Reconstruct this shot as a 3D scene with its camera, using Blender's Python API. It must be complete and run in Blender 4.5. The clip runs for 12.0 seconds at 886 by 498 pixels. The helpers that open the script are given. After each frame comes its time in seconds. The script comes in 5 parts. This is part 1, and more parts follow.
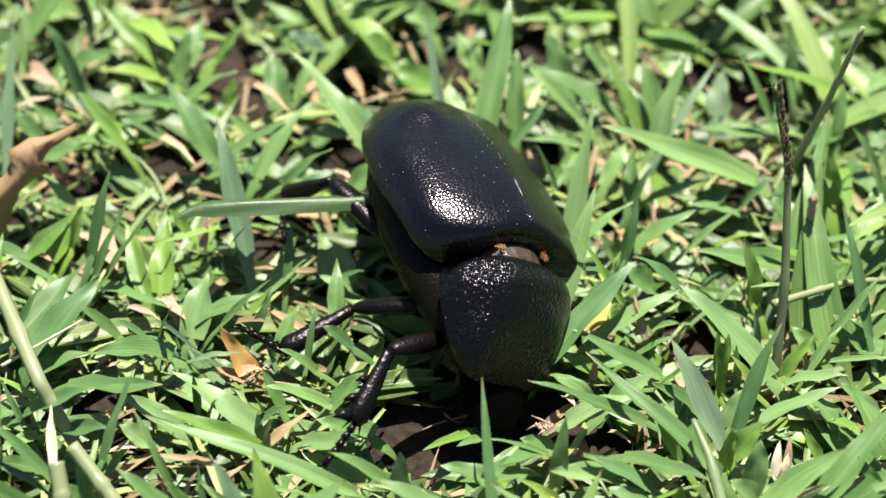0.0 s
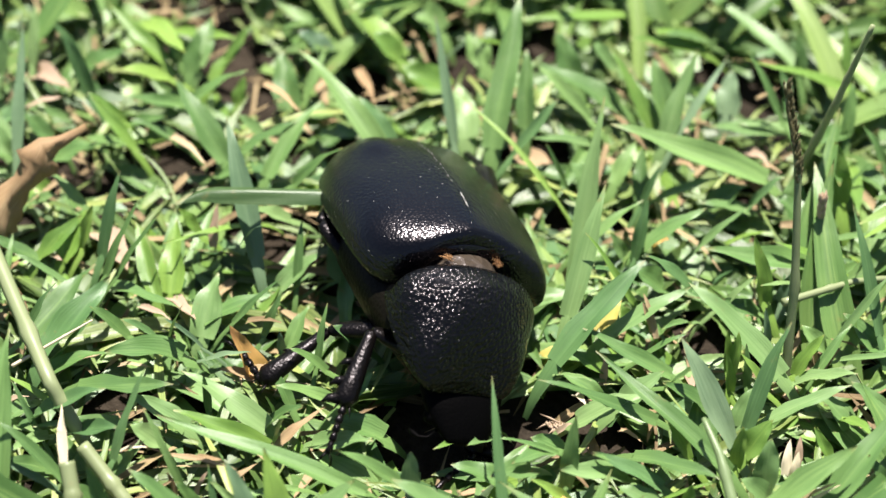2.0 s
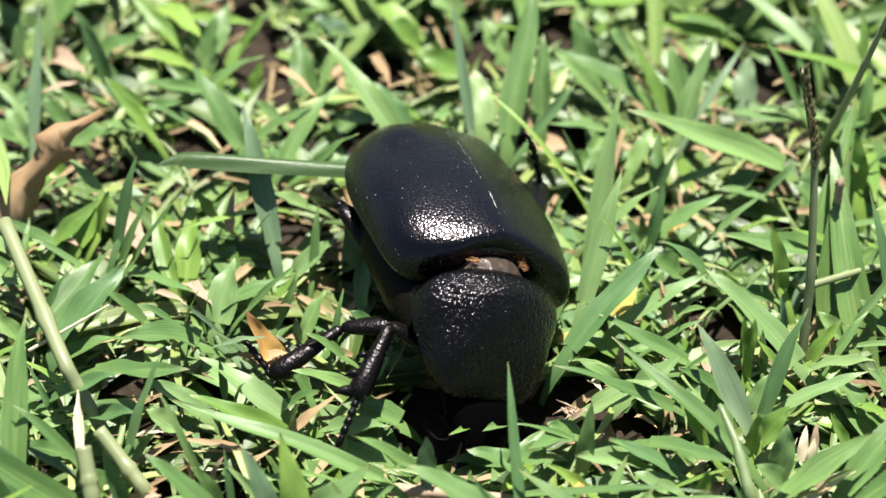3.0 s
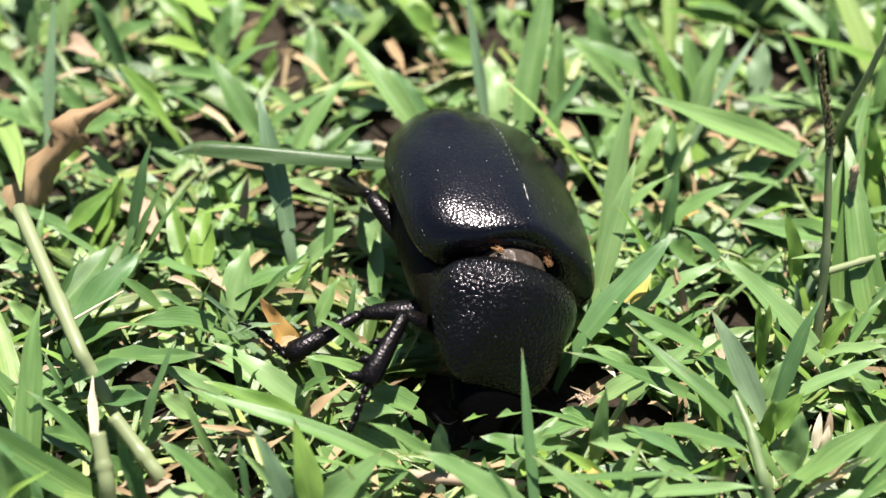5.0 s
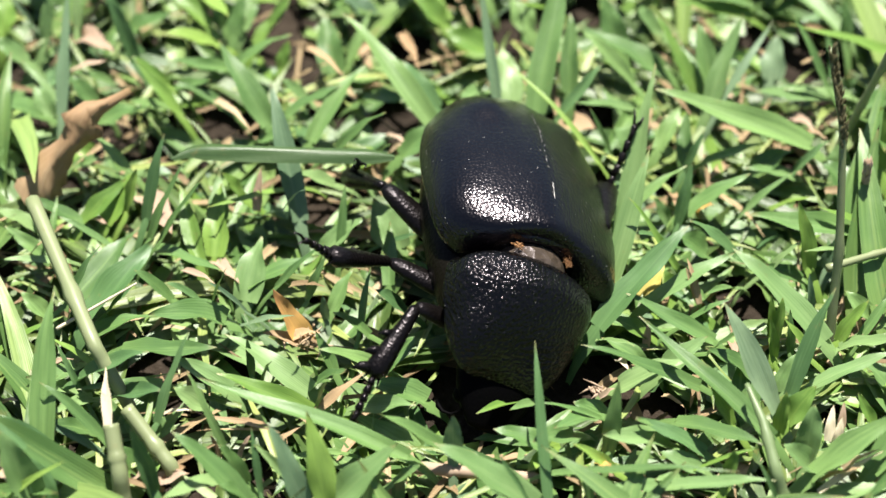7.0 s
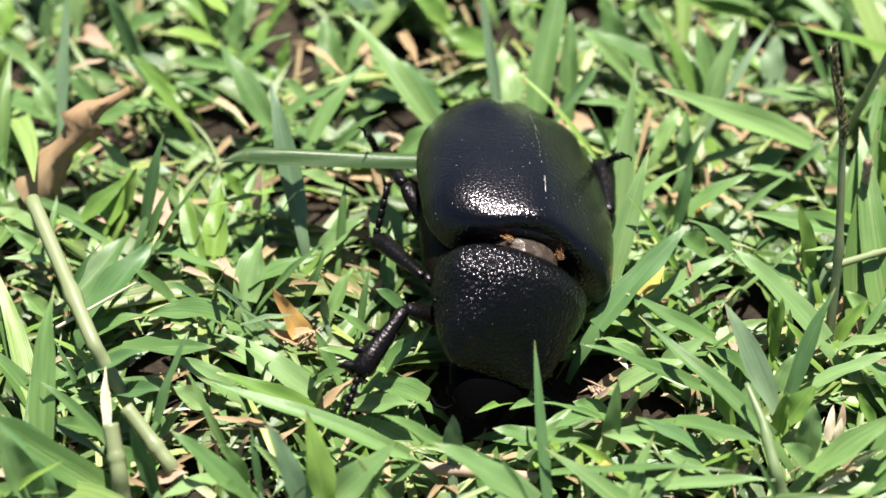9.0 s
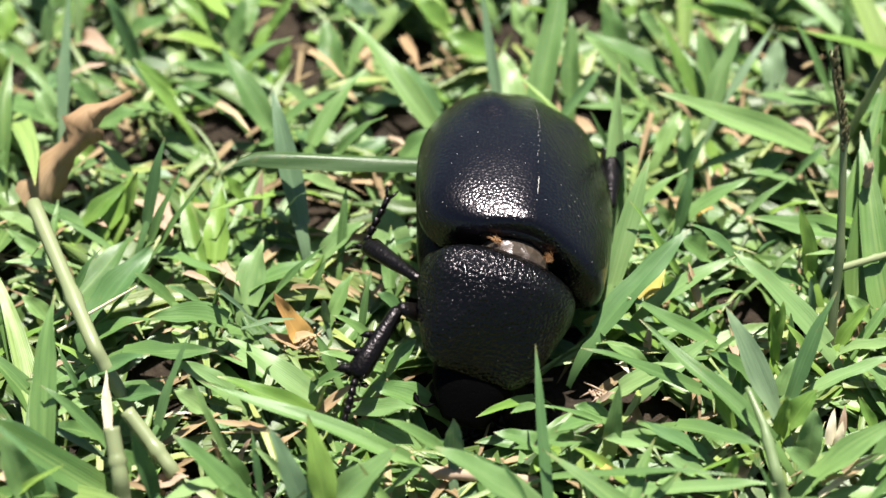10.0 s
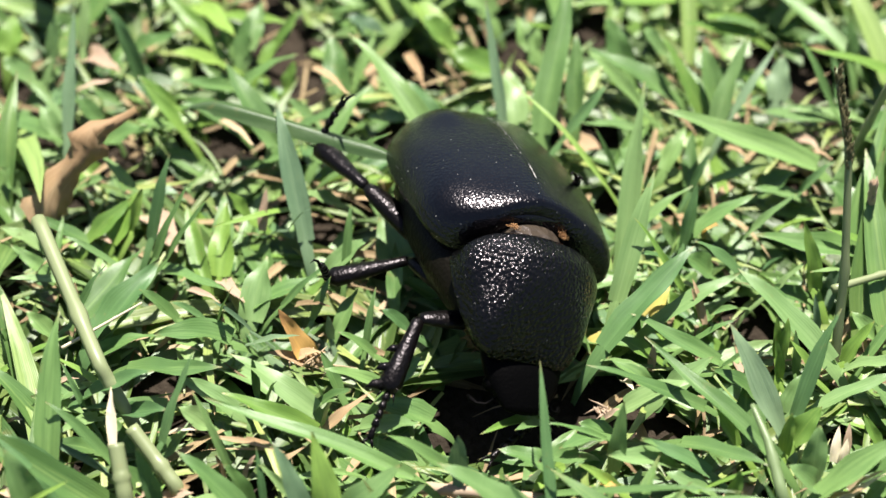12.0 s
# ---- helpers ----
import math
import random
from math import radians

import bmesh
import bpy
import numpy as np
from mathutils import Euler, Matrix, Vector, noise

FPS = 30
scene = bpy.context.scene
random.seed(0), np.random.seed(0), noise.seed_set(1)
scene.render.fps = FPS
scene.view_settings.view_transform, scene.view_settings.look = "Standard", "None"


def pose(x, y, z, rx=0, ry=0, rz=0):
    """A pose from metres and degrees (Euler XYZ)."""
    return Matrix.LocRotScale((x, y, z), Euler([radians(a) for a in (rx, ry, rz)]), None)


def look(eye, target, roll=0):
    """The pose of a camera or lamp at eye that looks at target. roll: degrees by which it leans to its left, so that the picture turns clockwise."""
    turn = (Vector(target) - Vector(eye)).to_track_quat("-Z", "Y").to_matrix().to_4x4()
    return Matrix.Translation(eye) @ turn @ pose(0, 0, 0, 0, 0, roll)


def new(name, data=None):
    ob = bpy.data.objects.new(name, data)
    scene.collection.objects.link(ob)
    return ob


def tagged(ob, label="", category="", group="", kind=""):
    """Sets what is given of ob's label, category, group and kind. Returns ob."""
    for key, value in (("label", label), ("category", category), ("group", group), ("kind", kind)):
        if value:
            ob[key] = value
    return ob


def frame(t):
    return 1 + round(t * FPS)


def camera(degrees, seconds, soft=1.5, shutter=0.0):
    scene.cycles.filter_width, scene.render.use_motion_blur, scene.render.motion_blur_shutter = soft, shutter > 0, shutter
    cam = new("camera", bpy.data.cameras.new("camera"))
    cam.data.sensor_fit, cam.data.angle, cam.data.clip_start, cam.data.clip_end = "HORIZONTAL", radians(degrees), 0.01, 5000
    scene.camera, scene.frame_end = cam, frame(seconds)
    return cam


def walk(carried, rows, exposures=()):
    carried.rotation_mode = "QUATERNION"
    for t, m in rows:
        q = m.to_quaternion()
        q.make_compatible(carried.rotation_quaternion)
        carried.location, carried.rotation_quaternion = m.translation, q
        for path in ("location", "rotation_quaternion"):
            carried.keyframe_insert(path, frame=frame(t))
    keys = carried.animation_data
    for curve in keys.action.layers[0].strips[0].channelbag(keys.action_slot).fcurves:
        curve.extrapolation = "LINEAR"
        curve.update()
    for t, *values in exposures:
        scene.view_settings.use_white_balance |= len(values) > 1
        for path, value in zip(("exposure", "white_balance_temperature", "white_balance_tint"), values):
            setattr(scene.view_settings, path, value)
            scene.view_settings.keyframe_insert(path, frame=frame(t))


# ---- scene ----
cam = camera(22, 12.0, soft=1.5)
PATH = [
    (0, pose(0.0000, -0.1736, 0.2148, 40.931, -0.978, -0.898)),
    (0.5, pose(0.0000, -0.1736, 0.2148, 40.916, -0.950, -0.888)),
    (1, pose(0.0000, -0.1736, 0.2148, 40.919, -0.868, -0.891)),
    (1.5, pose(0.0000, -0.1736, 0.2148, 40.968, -0.762, -0.844)),
    (2, pose(0.0000, -0.1736, 0.2148, 40.909, -0.713, -0.823)),
    (2.5, pose(0.0000, -0.1736, 0.2148, 40.790, -0.600, -0.687)),
    (3, pose(0.0000, -0.1736, 0.2148, 40.544, -0.464, -0.491)),
    (5, pose(0.0000, -0.1736, 0.2148, 40.205, -0.220, -0.232)),
    (5.5, pose(0.0000, -0.1736, 0.2148, 40.046, -0.090, -0.023)),
    (6, pose(0.0000, -0.1736, 0.2148, 40.000, 0.000, -0.000)),
    (6.5, pose(0.0000, -0.1736, 0.2148, 40.067, -0.007, -0.026)),
    (7, pose(0.0000, -0.1736, 0.2148, 40.011, -0.005, 0.022)),
    (9, pose(0.0000, -0.1736, 0.2148, 39.996, -0.034, 0.045)),
    (9.5, pose(0.0000, -0.1736, 0.2148, 40.015, -0.005, 0.058)),
    (10, pose(0.0000, -0.1736, 0.2148, 40.093, -0.026, 0.076)),
    (10.5, pose(0.0000, -0.1736, 0.2148, 40.140, 0.038, 0.107)),
    (11, pose(0.0000, -0.1736, 0.2148, 40.300, 0.025, 0.166)),
    (11.5, pose(0.0000, -0.1736, 0.2148, 40.431, -0.017, 0.153)),
    (12, pose(0.0000, -0.1736, 0.2148, 40.514, 0.030, 0.191)),
]
walk(cam, PATH)
cam.data.dof.use_dof = True
cam.data.dof.focus_distance = 0.261
cam.data.dof.aperture_fstop = 15.5

# ---- light: a high noon sun and a clear sky ----
SUN = Vector((0.06, 0.35, 1.0)).normalized()
world = bpy.data.worlds.new("sky")
scene.world = world
world.use_nodes = True
wn = world.node_tree
sky = wn.nodes.new("ShaderNodeTexSky")
sky.sky_type = "NISHITA"
sky.sun_disc = False
sky.sun_elevation = math.asin(SUN.z)
sky.sun_rotation = math.atan2(SUN.x, SUN.y)
wn.nodes["Background"].inputs["Strength"].default_value = 0.045
wn.links.new(sky.outputs["Color"], wn.nodes["Background"].inputs["Color"])
lamp = bpy.data.lights.new("sun", "SUN")
lamp.energy = 5.0
lamp.angle = radians(0.53)
lamp.color = (1.0, 0.96, 0.88)
sun = new("sun", lamp)
sun.matrix_basis = look(SUN, (0, 0, 0))
scene.view_settings.exposure = 1.40

MM = 0.001


# ---- materials ----
class Nodes:
    """A small builder for one node material."""

    def __init__(self, name):
        self.mat = bpy.data.materials.new(name)
        self.mat.use_nodes = True
        self.tree = self.mat.node_tree
        self.bsdf = self.tree.nodes["Principled BSDF"]
        self.out = self.tree.nodes["Material Output"]

    def node(self, kind, **values):
        n = self.tree.nodes.new(kind)
        for key, value in values.items():
            n.inputs[key.replace("_", " ")].default_value = value
        return n

    def link(self, a, b):
        self.tree.links.new(a, b)

    def set(self, **values):
        for key, value in values.items():
            self.bsdf.inputs[key.replace("_", " ")].default_value = value

    def ramp(self, source, *stops):
        n = self.tree.nodes.new("ShaderNodeValToRGB")
        el = n.color_ramp.elements
        while len(el) < len(stops):
            el.new(0.5)
        for e, (p, c) in zip(el, stops):
            e.position, e.color = p, (*c, 1)
        self.link(source, n.inputs["Fac"])
        return n.outputs["Color"]

    def mix(self, fac, a, b, blend="MIX"):
        n = self.tree.nodes.new("ShaderNodeMix")
        n.data_type, n.blend_type = "RGBA", blend
        for socket, value in ((n.inputs[0], fac), (n.inputs[6], a), (n.inputs[7], b)):
            if isinstance(value, (int, float)):
                socket.default_value = value
            elif isinstance(value, tuple):
                socket.default_value = (*value, 1)
            else:
                self.link(value, socket)
        return n.outputs[2]

    def object_space(self):
        return self.node("ShaderNodeTexCoord").outputs["Object"]

    def noise(self, vector, scale, detail=3.0):
        n = self.node("ShaderNodeTexNoise", Scale=scale, Detail=detail)
        self.link(vector, n.inputs["Vector"])
        return n.outputs["Fac"]

    def bump(self, height, strength, distance, before=None):
        n = self.node("ShaderNodeBump", Strength=strength, Distance=distance)
        self.link(height, n.inputs["Height"])
        if before:
            self.link(before, n.inputs["Normal"])
        return n.outputs["Normal"]


def leaf(name, dark, mid, light, per_island, dry=0.0, stripes=0.06, pale_foot=0.35, foot_end=0.35):
    """A grass leaf: fine veins along it, thin enough for light to come through."""
    dark, mid, light = ((c[0] * 1.04, c[1], c[2] * 0.93) for c in (dark, mid, light))
    m = Nodes(name)
    uv = m.node("ShaderNodeUVMap").outputs["UV"]
    if per_island:
        chance = m.node("ShaderNodeNewGeometry").outputs["Random Per Island"]
    else:
        chance = m.node("ShaderNodeObjectInfo").outputs["Random"]
    base = m.ramp(chance, (0.0, dark), (0.62, mid), (1.0, light))
    place = m.object_space()
    blotch = m.noise(place, 140.0, 4.0)
    base = m.mix(m.ramp(blotch, (0.40, (0, 0, 0)), (0.75, (1, 1, 1))), base, m.mix(0.30, base, light))
    speck = m.ramp(m.noise(place, 520.0, 2.0), (0.68, (0, 0, 0)), (0.78, (1, 1, 1)))
    base = m.mix(m.mix(0.55, (0, 0, 0), speck), base, (0.20, 0.17, 0.06))
    stretch = m.node("ShaderNodeMapping", Scale=(7.0, 1.6, 1.0))
    m.link(uv, stretch.inputs["Vector"])
    shifted = m.node("ShaderNodeVectorMath")
    m.link(stretch.outputs[0], shifted.inputs[0])
    lane = m.node("ShaderNodeCombineXYZ")
    m.link(m.node("ShaderNodeObjectInfo").outputs["Random"], lane.inputs["Z"])
    spread = m.node("ShaderNodeVectorMath")
    spread.operation = "MULTIPLY"
    spread.inputs[1].default_value = (40.0, 40.0, 40.0)
    m.link(lane.outputs[0], spread.inputs[0])
    m.link(spread.outputs[0], shifted.inputs[1])
    streak = m.noise(shifted.outputs[0], 1.3, 4.0)
    base = m.mix(m.ramp(streak, (0.34, (0.55, 0.55, 0.55)), (0.56, (0, 0, 0))), base, m.mix(0.85, base, dark))
    base = m.mix(m.ramp(streak, (0.58, (0, 0, 0)), (0.78, (0.6, 0.6, 0.6))), base, light)
    veins = m.node("ShaderNodeTexWave", Scale=3.9, Distortion=1.2, Detail=2.0)
    veins.bands_direction = "X"
    m.link(uv, veins.inputs["Vector"])
    base = m.mix(m.mix(stripes, (0, 0, 0), veins.outputs["Fac"]), base, m.mix(0.55, base, dark))
    tip = m.node("ShaderNodeSeparateXYZ")
    m.link(uv, tip.inputs[0])
    rib = m.ramp(tip.outputs["X"], (0.0, (0.25, 0.25, 0.25)), (0.04, (0, 0, 0)), (0.445, (0, 0, 0)), (0.5, (1, 1, 1)), (0.555, (0, 0, 0)))
    base = m.mix(m.mix(0.45, (0, 0, 0), rib), base, m.mix(0.7, base, light))
    foot = m.ramp(tip.outputs["Y"], (0.0, (1, 1, 1)), (foot_end, (0, 0, 0)))
    base = m.mix(m.mix(pale_foot, (0, 0, 0), foot), base, light)
    withered = m.ramp(tip.outputs["Y"], (0.90, (0, 0, 0)), (1.0, (1, 1, 1)))
    base = m.mix(m.mix(0.5, (0, 0, 0), withered), base, (0.30, 0.20, 0.09))
    m.link(base, m.bsdf.inputs["Base Color"])
    m.set(Roughness=0.40 + 0.25 * dry, Specular_IOR_Level=0.45 - 0.22 * dry)
    normal = m.bump(veins.outputs["Fac"], 0.16, 0.00010)
    normal = m.bump(blotch, 0.25, 0.0006, normal)
    m.link(normal, m.bsdf.inputs["Normal"])
    glow = m.node("ShaderNodeBsdfTranslucent")
    m.link(m.mix(0.5, base, m.mix(1.0, base, (1.0, 1.0, 0.55), "MULTIPLY")), glow.inputs["Color"])
    both = m.node("ShaderNodeMixShader", Fac=0.21)
    m.link(m.bsdf.outputs[0], both.inputs[1])
    m.link(glow.outputs[0], both.inputs[2])
    m.link(both.outputs[0], m.out.inputs["Surface"])
    return m.mat


GREEN = leaf("grass_mid_green", (0.059, 0.125, 0.038), (0.107, 0.210, 0.066), (0.188, 0.312, 0.107), False)
BLUISH = leaf("grass_blue_green", (0.050, 0.112, 0.041), (0.086, 0.180, 0.066), (0.136, 0.250, 0.100), False)
PALE = leaf("grass_pale_green", (0.104, 0.195, 0.067), (0.152, 0.263, 0.100), (0.220, 0.335, 0.138), False)
CUT = leaf("cut_blade", (0.026, 0.058, 0.020), (0.055, 0.105, 0.036), (0.085, 0.145, 0.052), False, 0.0, 0.9, 0.0)
YELLOW = leaf("grass_yellow_green", (0.092, 0.184, 0.039), (0.144, 0.266, 0.050), (0.226, 0.354, 0.080), False)
GREYISH = leaf("grass_grey_green", (0.082, 0.150, 0.086), (0.134, 0.223, 0.127), (0.193, 0.284, 0.168), False)
TONES = (GREEN, BLUISH, PALE, YELLOW, GREYISH)
TURF = leaf("turf_blades", (0.048, 0.108, 0.029), (0.107, 0.210, 0.062), (0.238, 0.342, 0.107), True)
TUFT = leaf("tuft_blades", (0.048, 0.108, 0.031), (0.107, 0.210, 0.064), (0.233, 0.342, 0.109), False)
# greens darker than TURF: the shade under the upper blades, put into the colour
TURF_LOW_SHADED = leaf("turf_low_shaded", (0.034, 0.070, 0.019), (0.070, 0.130, 0.037), (0.170, 0.225, 0.068), True)
TURF_SHOOT = leaf("turf_shoots", (0.062, 0.111, 0.030), (0.138, 0.218, 0.062), (0.310, 0.371, 0.117), True)
TURF_FAR = leaf("turf_far", (0.045, 0.117, 0.030), (0.076, 0.196, 0.056), (0.135, 0.265, 0.078), True)
STRAW = leaf("dry_straw", (0.110, 0.075, 0.042), (0.240, 0.175, 0.098), (0.430, 0.340, 0.205), True, 1.0)
BLEACHED = leaf("bleached_straw", (0.550, 0.480, 0.360), (0.640, 0.580, 0.450), (0.720, 0.660, 0.540), False, 1.0)
ORANGE = leaf("withered_orange", (0.300, 0.150, 0.070), (0.380, 0.200, 0.085), (0.780, 0.520, 0.170), False, 1.0, 0.2, 1.0, 0.85)
PINKISH = leaf("dead_leaf_pinkish", (0.300, 0.215, 0.165), (0.390, 0.295, 0.225), (0.500, 0.395, 0.310), False, 1.0)
TAN = leaf("withered_tan", (0.240, 0.155, 0.088), (0.350, 0.240, 0.140), (0.500, 0.385, 0.250), False, 1.0)
YELLOWED = leaf("withered_yellow", (0.420, 0.360, 0.090), (0.480, 0.420, 0.120), (0.560, 0.500, 0.190), False, 0.5)
BROWN = leaf("withered_brown", (0.300, 0.210, 0.125), (0.380, 0.280, 0.180), (0.490, 0.390, 0.270), False, 1.0)
SEED = leaf("seed_husk", (0.060, 0.056, 0.030), (0.110, 0.104, 0.056), (0.180, 0.165, 0.090), True, 1.0)
STEM = leaf("grass_stem", (0.160, 0.205, 0.100), (0.205, 0.255, 0.130), (0.290, 0.330, 0.190), False)
SHOOT = leaf("grass_shoot", (0.100, 0.160, 0.070), (0.130, 0.200, 0.090), (0.190, 0.260, 0.130), False)


def soil():
    m = Nodes("soil")
    place = m.object_space()
    coarse, fine = m.noise(place, 55.0, 6.0), m.noise(place, 900.0, 5.0)
    base = m.ramp(coarse, (0.3, (0.009, 0.007, 0.005)), (0.55, (0.022, 0.016, 0.011)), (0.8, (0.045, 0.034, 0.024)))
    base = m.mix(m.mix(0.35, (0, 0, 0), m.ramp(fine, (0.4, (0, 0, 0)), (0.7, (1, 1, 1)))), base, (0.065, 0.050, 0.037))
    far = m.node("ShaderNodeVectorMath")
    far.operation = "LENGTH"
    m.link(place, far.inputs[0])
    lawn = m.ramp(m.noise(place, 60.0, 10.0), (0.3, (0.020, 0.034, 0.012)), (0.7, (0.058, 0.080, 0.030)))
    reach = m.node("ShaderNodeMapRange", From_Min=0.36, From_Max=0.52)
    m.link(far.outputs["Value"], reach.inputs["Value"])
    m.link(m.mix(reach.outputs[0], base, lawn), m.bsdf.inputs["Base Color"])
    m.set(Roughness=0.95, Specular_IOR_Level=0.15)
    m.link(m.bump(fine, 0.8, 0.0012, m.bump(coarse, 0.8, 0.004)), m.bsdf.inputs["Normal"])
    return m.mat


SOIL = soil()


def chitin(name, colour, rough, grain, depth, fleck=0.0, raised=False, shine=0.4):
    """Beetle armour: black and glossy, with fine pits or grains and scattered dust."""
    m = Nodes(name)
    place = m.object_space()
    pits = m.node("ShaderNodeTexVoronoi", Scale=grain)
    m.link(place, pits.inputs["Vector"])
    fine = m.noise(place, grain * 2.0, 3.0)
    wide = m.noise(place, 150.0, 4.0)
    specks = m.node("ShaderNodeTexVoronoi", Scale=1500.0)
    m.link(place, specks.inputs["Vector"])
    small = m.ramp(specks.outputs["Distance"], (0.045, (1, 1, 1)), (0.085, (0, 0, 0)))
    some = m.ramp(specks.outputs["Color"], (0.46, (0, 0, 0)), (0.52, (1, 1, 1)))
    dust = m.mix(1.0, small, some, "MULTIPLY")
    m.link(m.mix(m.mix(fleck, (0, 0, 0), dust), colour, (0.46, 0.45, 0.42)), m.bsdf.inputs["Base Color"])
    m.link(m.ramp(wide, (0.3, (rough * 0.85,) * 3), (0.7, (rough * 1.2,) * 3)), m.bsdf.inputs["Roughness"])
    m.set(Specular_IOR_Level=shine, Specular_Tint=(1.0, 0.90, 0.97, 1.0))
    normal = m.bump(wide, 0.12, 0.0004)
    n = m.node("ShaderNodeBump", Strength=0.9, Distance=depth)
    n.invert = raised
    m.link(pits.outputs["Distance"], n.inputs["Height"])
    m.link(normal, n.inputs["Normal"])
    m.link(m.bump(fine, 0.5, depth * 0.5, n.outputs["Normal"]), m.bsdf.inputs["Normal"])
    return m.mat


SHELL = chitin("wing_case_chitin", (0.0014, 0.0015, 0.0020), 0.20, 2900.0, 0.000055, 1.0, False, 0.44)
SHIELD = chitin("pronotum_chitin", (0.0014, 0.0013, 0.0012), 0.20, 2300.0, 0.00020, 0.45, True, 0.32)
LIMB = chitin("leg_chitin", (0.0025, 0.0020, 0.0018), 0.32, 2600.0, 0.00006, 0.10, False, 0.2)
BELLY = chitin("belly_chitin", (0.0045, 0.0038, 0.0020), 0.42, 2200.0, 0.00006, 0.0, False, 0.10)
HEAD = chitin("head_chitin", (0.0010, 0.0010, 0.0010), 0.5, 3000.0, 0.00003, 0.0, True, 0.03)
REDDISH = chitin("red_brown_chitin", (0.012, 0.004, 0.003), 0.30, 1900.0, 0.0001)
DUST = chitin("pale_dust", (0.42, 0.40, 0.36), 0.6, 900.0, 0.0001)
MEMBRANE = chitin("greyish_membrane", (0.045, 0.034, 0.025), 0.34, 900.0, 0.0003, 0.3)


def fur():
    m = Nodes("tawny_bristle")
    m.set(Base_Color=(0.30, 0.15, 0.06, 1), Roughness=0.5)
    return m.mat


FUR = fur()


# ---- mesh helpers ----
class Geo:
    """Gathers rings and tubes into one mesh."""

    def __init__(self):
        self.v, self.f, self.uv = [], [], []

    def strip(self, rings, closed=True, cap=True, uvs=None):
        start, n = len(self.v), len(rings[0])
        for ring in rings:
            self.v += [tuple(p) for p in ring]
        for i in range(len(rings) - 1):
            for j in range(n if closed else n - 1):
                k = (j + 1) % n
                a, b = start + i * n, start + (i + 1) * n
                self.f.append((a + j, a + k, b + k, b + j))
        if closed and cap:
            self.f.append(tuple(start + j for j in reversed(range(n))))
            last = start + (len(rings) - 1) * n
            self.f.append(tuple(last + j for j in range(n)))
        return self

    def tube(self, points, radii, sides=8, flat=1.0, lean=Vector((0, 0, 1))):
        points = [Vector(p) for p in points]
        rings = []
        for i, p in enumerate(points):
            along = (points[min(i + 1, len(points) - 1)] - points[max(i - 1, 0)]).normalized()
            side = along.cross(lean)
            side = side.normalized() if side.length > 1e-6 else along.orthogonal().normalized()
            up = side.cross(along)
            rings.append([p + (side * math.cos(a) + up * math.sin(a) * flat) * radii[i]
                          for a in (2 * math.pi * k / sides for k in range(sides))])
        return self.strip(rings)

    def mesh(self, name, material, scale=MM, smooth=True):
        me = bpy.data.meshes.new(name)
        me.from_pydata([tuple(c * scale for c in p) for p in self.v], [], self.f)
        me.materials.append(material)
        if smooth:
            me.shade_smooth()
        me.update()
        return me


def part(name, geo, material, parent, label=""):
    ob = new(name, geo.mesh(name, material))
    ob.parent = parent
    return tagged(ob, label)


def blade_sheet(base, tip, width, arch, twist=0.0, fold=0.16, steps=9, bend=0.0):
    """Points, faces and UVs of one grass blade: a long pointed sheet, folded along its midrib."""
    a, c = Vector(base), Vector(tip)
    b = (a + c) / 2 + Vector((0, 0, arch * 2)) + Vector((a.y - c.y, c.x - a.x, 0)) * bend
    verts, uvs = [], []
    span, phase = (c - a).length, (a.x * 3.1 + a.y * 5.7 + c.x * 2.3 + c.z) % 6.28
    droop = 0.10 * (0.5 + 0.5 * math.sin(phase * 3)) * min(1.0, max(0.0, (c.z - 3.0) / 4.0)) if steps > 4 else 0.0
    for i in range(steps + 1):
        s = i / steps
        p = a * (1 - s) ** 2 + b * 2 * s * (1 - s) + c * s * s
        p.z += span * (0.012 * math.sin(9 * s + phase) * s - droop * max(0.0, s - 0.45) ** 2)
        along = ((b - a) * (1 - s) + (c - b) * s).normalized()
        side = along.cross(Vector((0, 0, 1)))
        side = side.normalized() if side.length > 1e-4 else Vector((1, 0, 0))
        up = side.cross(along)
        turn = twist * (s - 0.4) + 0.22 * math.sin(5 * s + phase * 2)
        side, up = side * math.cos(turn) + up * math.sin(turn), up * math.cos(turn) - side * math.sin(turn)
        w = width * 0.5 * (0.72 + 0.28 * min(1.0, s / 0.25)) * (1 - max(0.0, (s - 0.3) / 0.7) ** 1.55) * (1 + 0.06 * math.sin(11 * s + phase)) + 0.03
        high = w * fold * (1.6 - s)
        across = (-1.0, -0.5, 0.0, 0.5, 1.0) if steps > 7 else (-1.0, 0.0, 1.0)
        for e in across:
            ripple = 0.05 * width * math.sin(14 * s + phase + 2.2 * e) * abs(e)
            verts.append(p + side * w * e + up * (high * abs(e) ** 0.8 * (1.25 if e > 0 else 0.8) + ripple))
            uvs.append((0.5 + e / 2, s))
    faces, n = [], len(across)
    for i in range(steps):
        for j in range(n - 1):
            k = i * n + j
            faces.append((k, k + 1, k + n + 1, k + n))
    return verts, faces, uvs


def sheet_mesh(name, verts, faces, uvs, material, scale=MM):
    me = bpy.data.meshes.new(name)
    me.from_pydata([tuple(c * scale for c in p) for p in verts], [], faces)
    layer = me.uv_layers.new(name="UVMap")
    loops = np.empty(len(me.loops), dtype=np.int32)
    me.loops.foreach_get("vertex_index", loops)
    layer.data.foreach_set("uv", np.asarray(uvs, dtype=np.float32)[loops].ravel())
    me.materials.append(material)
    me.shade_smooth()
    me.update()
    return me


